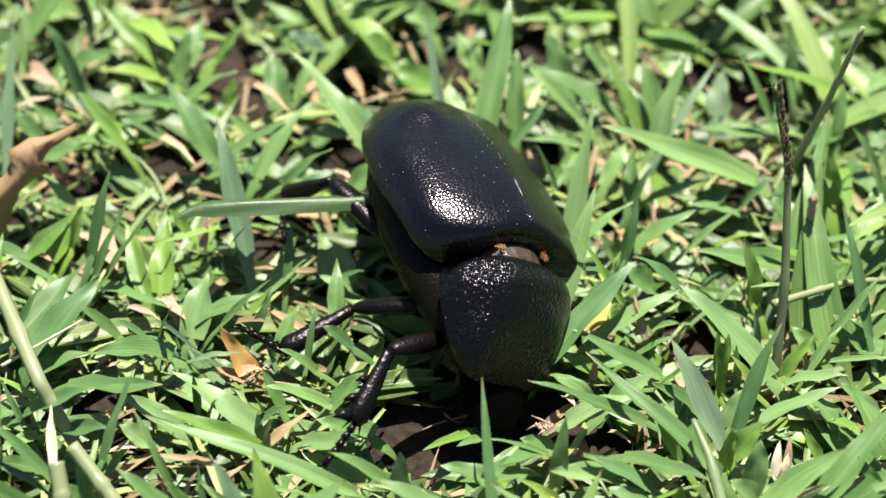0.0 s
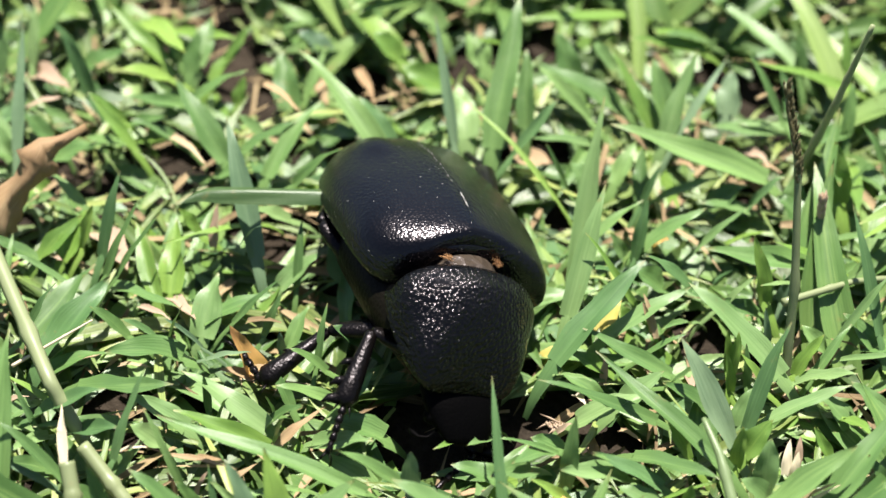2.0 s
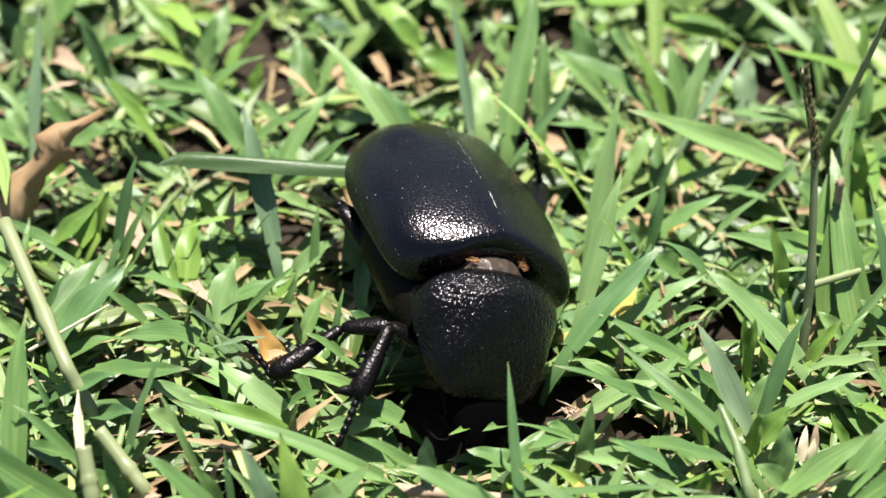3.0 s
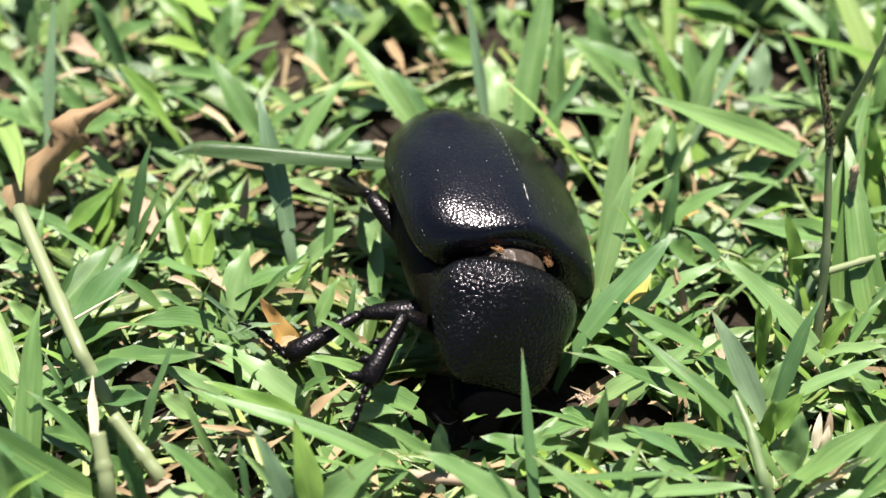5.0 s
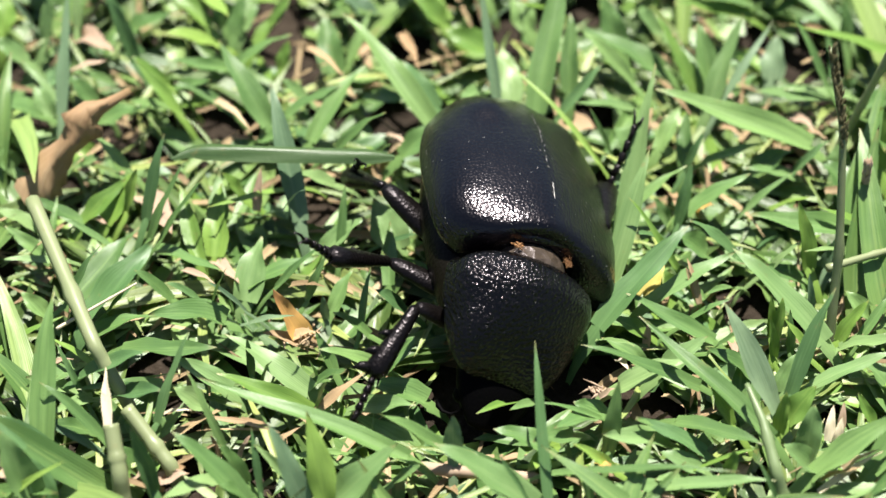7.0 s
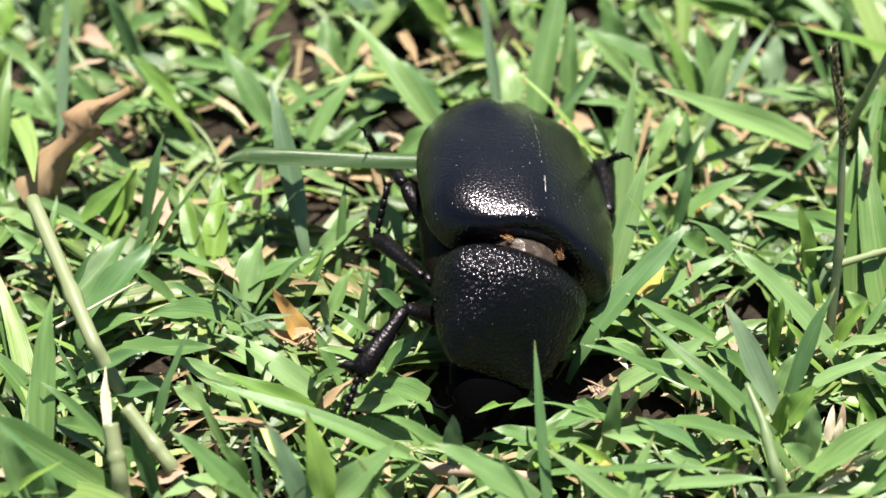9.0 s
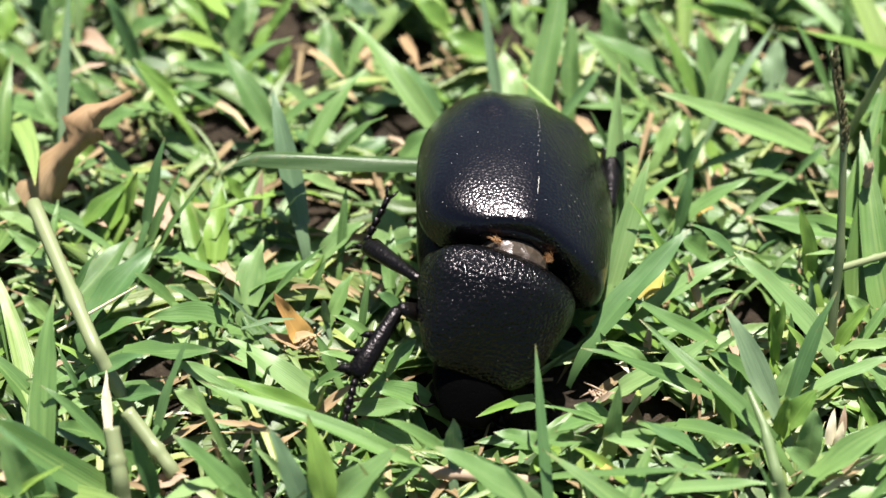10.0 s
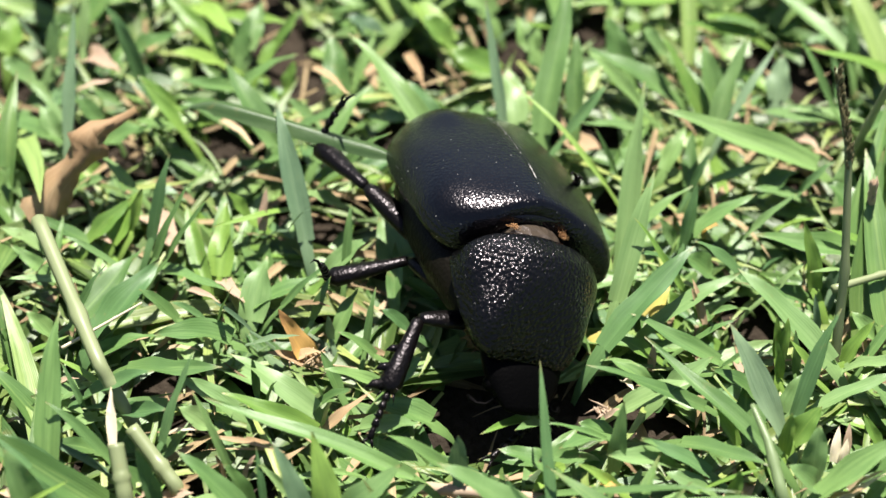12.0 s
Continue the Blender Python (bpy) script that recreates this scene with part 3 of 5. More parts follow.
blade((-25.4, -9.6, 6.0), (-33.7, -12.1, 10.8), 3.5, 0.5, 0, -0.08)
blade((-28.3, -6.5, 5.8), (-32.2, -7.2, 10.7), 1.1, 0.5, 1)
blade((-39.3, -8.5, 6.3), (-35.5, -7.1, 10.4), 1.0, 0.5, 1)
blade((-49.6, -11.6, 5.9), (-51.4, -10.7, 9.9), 1.9, 0.5, 0)
blade((-41.3, -10.5, 4.8), (-33.4, -9.5, 7.6), 2.3, 0.3, 0)
blade((-46.5, -7.9, 4.7), (-49.5, -6.0, 7.4), 2.2, 0.3, 0)
blade((-50.7, -2.6, 2.1), (-48.7, -0.1, 4.6), 1.5, 0.1, 0)
blade((-26.8, -7.6, 7.3), (-24.6, -8.2, 14.5), 0.8, 0.6, 0)
blade((-27.3, 4.5, 4.4), (-27.4, 12.4, 7.9), 2.7, 0.3, 2)
blade((-24.3, 9.6, 5.9), (-26.6, 9.9, 10.4), 2.2, 0.5, 3)
blade((-17.4, 11.7, 5.6), (-28.2, 4.6, 10.2), 1.0, 0.5, 3)
blade((-23.5, -4.9, 4.2), (-21.6, 2.0, 8.0), 3.8, 0.3, 2)
blade((-13.4, 12.0, 5.8), (-18.0, 10.1, 10.1), 2.1, 0.5, 2)
blade((-12.4, 1.8, 5.5), (-11.7, 7.4, 11.4), 1.1, 0.5, 0)
blade((-19.6, -4.5, 6.4), (-13.8, -1.2, 10.7), 0.9, 0.5, 0)
blade((-15.9, -6.6, 6.3), (-13.6, -4.2, 11.8), 1.2, 0.5, 0)
blade((-23.2, -3.1, 5.0), (-14.7, -0.5, 7.4), 2.6, 0.3, 0)
blade((-5.6, 2.7, 4.5), (-8.5, 8.2, 7.9), 4.4, 0.3, 2)
blade((-14.2, 2.3, 4.8), (-9.4, 4.7, 8.4), 2.9, 0.3, 2)
blade((-6.4, -2.9, 4.7), (-6.4, 4.3, 8.0), 2.0, 0.3, 0)
blade((-9.7, -10.8, 6.2), (-8.4, -5.9, 12.0), 0.9, 0.5, 0)
blade((-4.4, -8.3, 6.3), (-7.9, -7.8, 10.1), 2.0, 0.5, 1)
blade((-13.1, -6.9, 4.9), (-10.7, -2.8, 7.7), 1.9, 0.3, 0)
blade((-13.8, -8.0, 4.6), (-14.1, -7.2, 8.3), 1.0, 0.3, 4)
blade((-8.6, -11.6, 6.2), (-12.7, -11.2, 10.1), 1.4, 0.5, 0)
blade((-22.6, -9.4, 5.7), (-16.9, -11.8, 10.1), 0.8, 0.5, 4)
blade((-23.2, -8.0, 6.1), (-27.3, -7.3, 10.9), 0.7, 0.5, 4)
blade((-7.4, 3.2, 4.9), (-2.9, 2.6, 7.7), 0.9, 0.3, 1)
blade((-19.4, 6.9, 6.9), (-16.1, 4.1, 14.4), 0.6, 0.6, 4)
blade((18.0, -11.0, 6.8), (28.6, -1.1, 13.9), 3.6, 0.6, 1)
blade((34.8, 0.1, 6.5), (28.7, -0.5, 13.6), 2.0, 0.6, 1, -0.12)
blade((23.9, -6.9, 6.0), (34.2, -2.4, 10.5), 2.6, 0.5, 2)
blade((27.3, 6.7, 4.4), (25.4, 7.8, 8.3), 1.8, 0.3, 2)
blade((22.1, 7.6, 6.1), (29.5, 11.7, 9.9), 1.5, 0.5, 0)
blade((28.4, 5.9, 5.6), (29.9, 10.0, 12.4), 1.5, 0.5, 1)
blade((29.3, 6.9, 6.5), (37.0, 9.6, 10.8), 2.4, 0.5, 0)
blade((28.0, -3.8, 7.1), (21.6, 1.5, 15.8), 0.9, 0.6, 3)
blade((26.7, 2.8, 5.6), (22.5, 0.8, 10.0), 1.3, 0.5, 1)
blade((31.5, 2.0, 4.2), (28.0, 1.9, 8.3), 3.7, 0.3, 0)
blade((26.8, -2.8, 2.9), (25.1, -0.5, 5.3), 3.2, 0.1, 3)
blade((31.3, -12.0, 5.6), (21.1, -8.4, 10.0), 2.0, 0.5, 0, 0.04)
blade((34.2, -4.3, 5.8), (30.2, -9.1, 10.8), 0.9, 0.5, 2)
blade((37.3, -22.8, 6.7), (31.2, -14.8, 17.2), 2.8, 0.6, 4)
blade((23.6, -10.4, 4.7), (19.4, -10.2, 7.9), 2.1, 0.3, 3)
blade((28.0, -10.1, 6.5), (33.2, -9.1, 10.0), 1.0, 0.5, 0)
blade((49.4, 4.1, 6.0), (36.5, 3.8, 9.9), 3.1, 0.5, 0, 0.05)
blade((43.2, -1.7, 6.6), (41.4, 1.5, 15.1), 2.2, 0.6, 3)
blade((43.8, -13.0, 6.8), (33.3, -4.2, 13.5), 3.3, 0.6, 2)
blade((42.3, -2.8, 5.0), (38.1, -2.0, 7.5), 2.2, 0.3, 0)
blade((38.6, -1.9, 6.4), (42.0, -1.0, 10.5), 1.0, 0.5, 2)
blade((37.9, -11.7, 6.2), (37.6, -9.8, 11.5), 1.1, 0.5, 3)
blade((38.3, -12.6, 6.5), (38.8, -10.4, 11.8), 1.4, 0.5, 3)
blade((39.9, -14.2, 6.2), (39.5, -11.9, 11.5), 1.0, 0.5, 0)
blade((42.7, -8.7, 6.2), (42.3, -6.6, 11.6), 0.9, 0.5, 4)
blade((39.1, -20.8, 7.1), (44.0, -12.7, 16.7), 1.9, 0.6, 1, 0.04)
blade((45.8, -12.1, 5.7), (48.8, -10.0, 10.7), 1.9, 0.5, 3)
blade((47.9, -12.4, 6.0), (52.4, -7.7, 9.8), 1.2, 0.5, 0)
blade((47.9, 1.4, 5.7), (42.2, -2.6, 10.7), 1.0, 0.5, 2)
blade((53.1, 3.8, 5.8), (44.5, 4.8, 10.2), 1.3, 0.5, 3)
blade((43.2, 14.2, 4.9), (37.0, 13.3, 7.6), 2.0, 0.3, 2)
blade((36.4, 7.6, 5.9), (42.2, 10.2, 10.2), 1.0, 0.5, 2)
blade((39.5, 9.2, 4.0), (44.3, 8.1, 8.3), 1.2, 0.3, 3)
blade((49.8, 11.2, 5.0), (46.5, 14.8, 7.4), 3.8, 0.3, 0)
blade((46.1, -0.0, 4.2), (47.3, 2.2, 8.2), 2.2, 0.3, 4)
blade((51.5, -4.3, 4.2), (50.1, -2.7, 7.9), 2.2, 0.3, 2)
blade((49.8, -8.0, 4.7), (47.0, -5.8, 7.4), 2.2, 0.3, 0)
blade((54.6, 6.9, 4.8), (50.2, 5.3, 8.4), 1.5, 0.3, 3)
blade((-44.1, -29.1, 7.2), (-43.2, -14.7, 18.6), 3.0, 0.6, 0, 0.06)
blade((-37.1, -27.9, 7.4), (-44.4, -23.8, 13.9), 1.4, 0.6, 0, -0.04)
blade((-37.2, -14.0, 6.3), (-25.5, -16.8, 10.7), 3.2, 0.5, 0, -0.08)
blade((-41.3, -18.8, 7.1), (-32.8, -19.3, 13.5), 2.4, 0.6, 1)
blade((-32.2, -17.9, 4.9), (-41.4, -20.4, 7.6), 1.7, 0.3, 2)
blade((-37.6, -20.6, 6.1), (-31.2, -22.8, 10.8), 2.8, 0.5, 1)
blade((-39.9, -15.9, 6.1), (-45.1, -14.5, 9.7), 0.9, 0.5, 3)
blade((-41.3, -19.5, 6.1), (-43.7, -16.6, 11.2), 0.7, 0.5, 1)
blade((-32.0, -24.9, 7.4), (-28.0, -19.0, 16.5), 1.2, 0.6, 1, 0.03)
blade((-31.7, -33.8, 6.8), (-33.4, -31.7, 16.1), 2.0, 0.6, 1)
blade((-27.2, -20.7, 4.3), (-30.5, -20.5, 8.2), 2.8, 0.3, 2)
blade((-23.9, -29.2, 7.4), (-27.9, -24.5, 16.6), 0.9, 0.6, 0)
blade((-24.6, -18.6, 4.7), (-30.8, -16.1, 8.0), 2.7, 0.3, 2)
blade((-21.4, -35.3, 7.1), (-29.4, -30.5, 14.0), 2.7, 0.6, 0)
blade((-42.5, -31.0, 7.5), (-49.7, -27.9, 13.8), 3.4, 0.6, 1)
blade((-44.5, -35.3, 6.6), (-47.6, -31.7, 16.2), 3.5, 0.6, 2)
blade((-47.5, -35.1, 7.0), (-40.4, -34.6, 14.1), 0.9, 0.6, 3)
blade((-43.0, -34.6, 6.1), (-46.3, -31.2, 11.3), 2.7, 0.5, 1)
blade((-38.2, -27.8, 5.7), (-45.6, -25.6, 9.8), 0.9, 0.5, 4)
blade((-39.9, -19.9, 4.9), (-43.6, -24.0, 8.0), 1.7, 0.3, 2)
blade((-40.1, -24.3, 5.0), (-44.5, -25.5, 8.2), 2.1, 0.3, 0)
blade((-42.2, -18.2, 4.0), (-47.2, -19.1, 8.2), 2.4, 0.3, 2)
blade((-42.4, -14.8, 4.6), (-45.9, -20.5, 7.2), 2.1, 0.3, 2)
blade((-51.5, -14.2, 6.2), (-43.5, -11.4, 9.7), 1.0, 0.5, 3)
blade((-25.1, -31.6, 6.0), (-30.3, -36.7, 9.9), 2.2, 0.5, 2)
blade((-34.0, -29.3, 4.4), (-36.7, -28.3, 8.3), 2.1, 0.3, 0)
blade((-32.2, -25.1, 4.8), (-28.6, -22.4, 7.6), 1.7, 0.3, 2)
blade((-3.9, -29.3, 6.9), (-26.9, -23.2, 14.1), 2.2, 0.6, 0, 0.02)
blade((-15.0, -22.1, 5.5), (-25.4, -20.1, 10.2), 2.3, 0.5, 3)
blade((-15.0, -19.9, 6.5), (-24.8, -14.7, 10.6), 2.8, 0.5, 2)
blade((-12.6, -35.8, 7.4), (-14.7, -29.6, 16.1), 3.0, 0.6, 3)
blade((-15.0, -35.9, 7.2), (-18.8, -31.2, 16.5), 2.5, 0.6, 4)
blade((-20.0, -33.5, 6.2), (-21.0, -28.6, 11.9), 0.8, 0.5, 1)
blade((-12.1, -35.5, 6.7), (-4.9, -31.8, 13.4), 3.7, 0.6, 2, -0.06)
blade((-7.1, -16.6, 6.4), (-14.1, -17.0, 10.8), 1.8, 0.5, 0)
blade((-15.3, -19.4, 5.8), (-10.8, -19.6, 10.6), 2.1, 0.5, 0)
blade((-12.5, -15.8, 4.6), (-14.7, -12.5, 8.2), 1.5, 0.3, 0)
blade((-14.4, -18.0, 5.8), (-15.1, -18.8, 11.0), 0.9, 0.5, 0)
blade((-3.4, -25.7, 2.3), (-10.0, -22.1, 5.0), 3.7, 0.1, 0)
blade((-2.1, -19.9, 4.3), (-8.4, -19.3, 7.5), 3.3, 0.3, 0)
blade((-10.1, -20.6, 4.1), (-3.1, -22.8, 8.1), 2.8, 0.3, 2)
blade((0.7, -28.4, 6.6), (-7.1, -28.5, 14.6), 1.6, 0.6, 0)
blade((-6.9, -16.6, 5.7), (-3.0, -14.4, 9.8), 2.5, 0.5, 0)
blade((-8.5, -34.1, 5.7), (-6.1, -33.7, 11.7), 1.7, 0.5, 2)
blade((-5.5, -31.3, 4.9), (-2.4, -30.7, 7.8), 1.4, 0.3, 2)
blade((-7.9, -26.0, 5.6), (-7.7, -26.0, 10.8), 0.7, 0.5, 0)
blade((-11.4, -27.3, 5.0), (-18.7, -30.0, 7.4), 1.1, 0.3, 0)
blade((-22.0, -31.9, 5.7), (-24.3, -30.7, 11.7), 2.3, 0.5, 0)
blade((-16.9, -31.8, 5.6), (-20.7, -30.2, 10.9), 1.1, 0.5, 2)
blade((-21.9, -17.0, 5.8), (-22.2, -15.9, 11.3), 0.9, 0.5, 1)
blade((-20.5, -18.2, 6.2), (-19.2, -19.1, 11.3), 1.0, 0.5, 0)
blade((-14.0, -21.5, 5.6), (-13.1, -22.1, 11.4), 1.6, 0.5, 0)
blade((-20.5, -34.2, 5.7), (-24.4, -35.3, 10.6), 2.1, 0.5, 0)
blade((-21.9, -17.1, 2.0), (-17.2, -18.6, 5.3), 2.1, 0.1, 0)
blade((11.5, -35.5, 6.7), (10.0, -21.1, 17.8), 1.3, 0.6, 1, 0.02)
blade((9.8, -35.4, 6.5), (-1.1, -31.8, 13.8), 3.9, 0.6, 2, 0.04)
blade((1.1, -28.1, 5.8), (1.1, -27.1, 11.9), 2.2, 0.5, 4)
blade((9.4, -35.7, 7.1), (5.5, -34.1, 15.2), 0.7, 0.6, 1)
blade((11.5, -26.8, 5.0), (5.5, -25.6, 7.4), 2.7, 0.3, 0)
blade((10.3, -18.9, 4.2), (3.6, -24.2, 8.3), 1.4, 0.3, 3)
blade((17.7, -23.6, 6.5), (10.7, -24.3, 10.5), 0.7, 0.5, 0)
blade((17.1, -23.3, 6.5), (12.2, -27.3, 9.8), 2.0, 0.5, 0)
blade((10.6, -20.2, 4.7), (7.4, -23.5, 8.0), 1.2, 0.3, 2)
blade((18.0, -22.3, 4.8), (14.6, -21.9, 7.3), 2.5, 0.3, 0)
blade((18.3, -28.4, 6.7), (19.2, -24.8, 15.4), 1.9, 0.6, 0)
blade((29.0, -19.5, 7.0), (15.3, -18.6, 14.1), 1.8, 0.6, 0, 0.03)
blade((20.2, -18.8, 6.0), (27.5, -18.0, 10.1), 2.9, 0.5, 2)
blade((17.9, -12.3, 6.2), (21.6, -16.5, 10.7), 0.8, 0.5, 2)
blade((22.9, -14.6, 4.8), (18.2, -12.7, 7.2), 2.1, 0.3, 0)
blade((25.3, -26.9, 5.7), (17.3, -28.2, 10.0), 2.9, 0.5, 2)
blade((14.7, -25.5, 5.7), (9.8, -29.5, 10.4), 2.9, 0.5, 2)
blade((26.7, -25.6, 5.7), (21.1, -26.5, 10.4), 1.5, 0.5, 0)
blade((18.8, -30.3, 5.8), (14.2, -29.6, 10.1), 1.4, 0.5, 3)
blade((11.9, -31.5, 7.2), (31.5, -35.9, 14.5), 1.0, 0.6, 0)
blade((25.0, -32.3, 5.7), (16.4, -35.6, 10.1), 1.6, 0.5, 2)
blade((16.0, -35.0, 6.5), (15.0, -33.1, 10.9), 1.1, 0.5, 2)
blade((20.6, -29.3, 4.0), (21.4, -28.2, 7.4), 1.2, 0.3, 4)
blade((13.4, -25.7, 2.8), (9.4, -29.9, 5.3), 3.4, 0.1, 3)
blade((36.4, -27.0, 7.4), (22.0, -14.6, 14.0), 2.2, 0.6, 0, 0.03)
blade((40.5, -31.6, 6.5), (49.8, -28.0, 13.8), 3.3, 0.6, 0)
blade((38.8, -23.8, 6.2), (41.7, -21.8, 10.2), 2.9, 0.5, 3)
blade((34.6, -20.7, 4.4), (34.8, -13.7, 7.8), 3.5, 0.3, 0)
blade((35.0, -17.2, 5.9), (29.7, -16.5, 10.2), 2.5, 0.5, 0)
blade((32.4, -24.1, 5.6), (29.8, -22.4, 10.7), 1.9, 0.5, 3)
blade((26.0, -24.0, 6.3), (35.2, -30.1, 10.6), 2.5, 0.5, 0)
blade((29.0, -28.0, 5.9), (21.3, -25.8, 9.8), 2.0, 0.5, 1)
blade((45.7, -13.5, 5.8), (52.0, -15.4, 10.4), 2.3, 0.5, 2)
blade((41.8, -19.0, 6.4), (51.1, -17.0, 10.3), 2.0, 0.5, 2)
blade((51.4, -18.4, 4.5), (47.8, -15.9, 7.4), 2.8, 0.3, 2)
blade((40.3, -28.2, 6.1), (40.9, -25.3, 11.7), 2.9, 0.5, 2)
blade((37.6, -25.1, 6.1), (38.0, -23.6, 11.5), 1.7, 0.5, 3)
blade((42.8, -18.4, 4.4), (46.2, -18.1, 8.2), 1.0, 0.3, 0)
blade((48.6, -23.1, 4.1), (46.8, -20.6, 7.3), 1.4, 0.3, 3)
blade((31.2, -32.0, 5.7), (31.8, -30.9, 10.9), 1.8, 0.5, 3)
blade((24.6, -17.2, 5.9), (30.1, -14.7, 10.1), 2.7, 0.5, 2)
blade((30.5, -14.9, 7.1), (33.5, -16.8, 13.6), 1.3, 0.6, 0)
blade((42.2, -14.7, 5.8), (38.6, -13.1, 11.5), 1.4, 0.5, 3)
blade((37.9, -14.6, 6.0), (37.1, -13.3, 11.8), 1.3, 0.5, 3)
blade((39.0, -18.4, 4.3), (40.5, -15.1, 7.6), 3.0, 0.3, 2)
blade((23.8, -32.7, 6.0), (35.9, -34.5, 10.4), 1.7, 0.5, 2)
blade((36.4, -35.3, 6.9), (32.6, -34.3, 15.8), 0.7, 0.6, 1)
blade((27.6, -30.2, 5.7), (35.4, -29.9, 10.3), 0.5, 0.5, 3)
blade((40.8, -30.3, 5.6), (36.9, -30.1, 10.8), 2.9, 0.5, 2)
blade((29.0, -29.8, 5.0), (23.7, -28.6, 7.4), 2.2, 0.3, 2)
blade((26.9, -30.9, 4.6), (23.2, -32.4, 7.3), 2.0, 0.3, 2)
blade((41.1, -34.2, 4.9), (49.6, -32.9, 7.3), 2.7, 0.3, 2)
blade((19.7, -4.5, 7.4), (24.2, 7.4, 17.6), 2.6, 0.6, 2)
blade((56.1, -7.3, 7.1), (53.0, 4.6, 17.4), 1.4, 0.6, 1)
blade((51.3, -7.6, 6.8), (57.1, -3.2, 13.5), 1.1, 0.6, 2)
blade((52.2, 8.4, 6.0), (60.9, 4.8, 10.7), 1.4, 0.5, 2)
blade((63.2, 12.9, 5.7), (55.1, 4.9, 10.3), 1.1, 0.5, 3)
blade((61.1, 12.8, 5.8), (59.0, 16.3, 11.9), 1.7, 0.5, 0)
blade((56.7, 21.6, 5.0), (55.9, 10.6, 8.3), 2.3, 0.3, 3)
blade((55.0, 16.2, 5.8), (58.4, 17.8, 10.2), 0.7, 0.5, 0)
blade((59.1, 31.9, 4.0), (63.9, 28.8, 7.8), 0.9, 0.3, 3)
blade((62.6, 24.2, 4.8), (61.6, 29.5, 7.3), 2.9, 0.3, 2)
blade((61.1, 20.3, 5.9), (57.6, 23.5, 10.9), 1.2, 0.5, 0)
blade((52.1, 3.0, 4.4), (54.9, 3.0, 8.3), 2.2, 0.3, 0)
blade((56.1, -7.8, 4.8), (52.0, -4.8, 8.3), 2.5, 0.3, 0)
blade((51.0, -10.4, 6.3), (58.4, -12.8, 9.9), 0.9, 0.5, 2)
blade((55.6, -17.7, 4.9), (51.6, -15.0, 8.4), 2.6, 0.3, 2)
blade((50.8, -18.2, 5.5), (52.6, -23.5, 9.7), 1.8, 0.5, 3)
blade((47.1, -31.0, 6.8), (57.2, -21.2, 14.0), 3.2, 0.6, 0)
blade((54.2, -29.4, 5.9), (51.5, -27.1, 10.9), 1.8, 0.5, 0)
blade((50.4, -30.3, 6.1), (55.9, -29.9, 10.5), 1.4, 0.5, 2)
blade((54.9, -13.2, 4.5), (58.4, -15.4, 7.9), 1.6, 0.3, 2)
blade((66.6, 39.9, 4.1), (60.6, 32.1, 7.7), 2.6, 0.3, 2)
blade((64.8, 50.9, 4.1), (68.5, 45.3, 7.3), 5.0, 0.3, 3)
blade((57.9, 35.8, 6.3), (57.8, 40.9, 11.5), 1.4, 0.5, 3)
blade((56.8, 26.3, 5.8), (57.4, 30.6, 11.4), 1.7, 0.5, 0)
blade((61.4, -2.1, 4.6), (57.0, -11.1, 7.3), 2.2, 0.3, 0)
blade((62.1, 6.4, 4.1), (57.4, -1.7, 8.3), 2.2, 0.3, 2)
blade((58.7, -22.1, 4.8), (54.8, -30.4, 7.9), 2.1, 0.3, 0)
blade((32.6, 48.0, 5.9), (15.1, 43.2, 10.1), 2.1, 0.5, 3)
blade((40.0, 42.5, 5.9), (32.8, 40.5, 10.6), 2.4, 0.5, 3)
blade((0.1, 39.9, 6.0), (-6.8, 47.3, 10.3), 3.4, 0.5, 3)
blade((-9.6, 46.2, 4.6), (-16.7, 49.6, 7.4), 2.0, 0.3, 0)
blade((-30.3, 46.6, 4.5), (-20.3, 41.6, 8.0), 1.9, 0.3, 3)
blade((-22.9, 38.8, 6.0), (-18.9, 42.3, 10.4), 1.3, 0.5, 3)
blade((-30.7, 39.4, 6.1), (-38.0, 46.4, 9.9), 2.1, 0.5, 3)
blade((-41.6, 39.0, 6.5), (-44.5, 41.4, 11.6), 1.5, 0.5, 1)
blade((-26.6, 39.7, 5.0), (-24.6, 46.4, 7.7), 3.2, 0.3, 2)
blade((-47.7, 39.3, 5.8), (-47.2, 44.9, 11.6), 1.6, 0.5, 2)
blade((9.6, 43.1, 6.8), (11.2, 43.1, 14.9), 0.6, 0.6, 4)
blade((27.5, 41.6, 4.2), (25.1, 41.1, 7.8), 3.2, 0.3, 0)
blade((5.2, 46.8, 4.4), (0.7, 51.6, 8.0), 3.6, 0.3, 0)


# the tall blade that a hind leg pushes aside
PUSHED_REST = (24.7, 20.6, 19.0)
pushed = lone_leaf("tall_grass", (20.6, 2.5, 1.5), PUSHED_REST, 2.7, 0.6, PALE, "tall pale green grass with a withered tip", "grass")


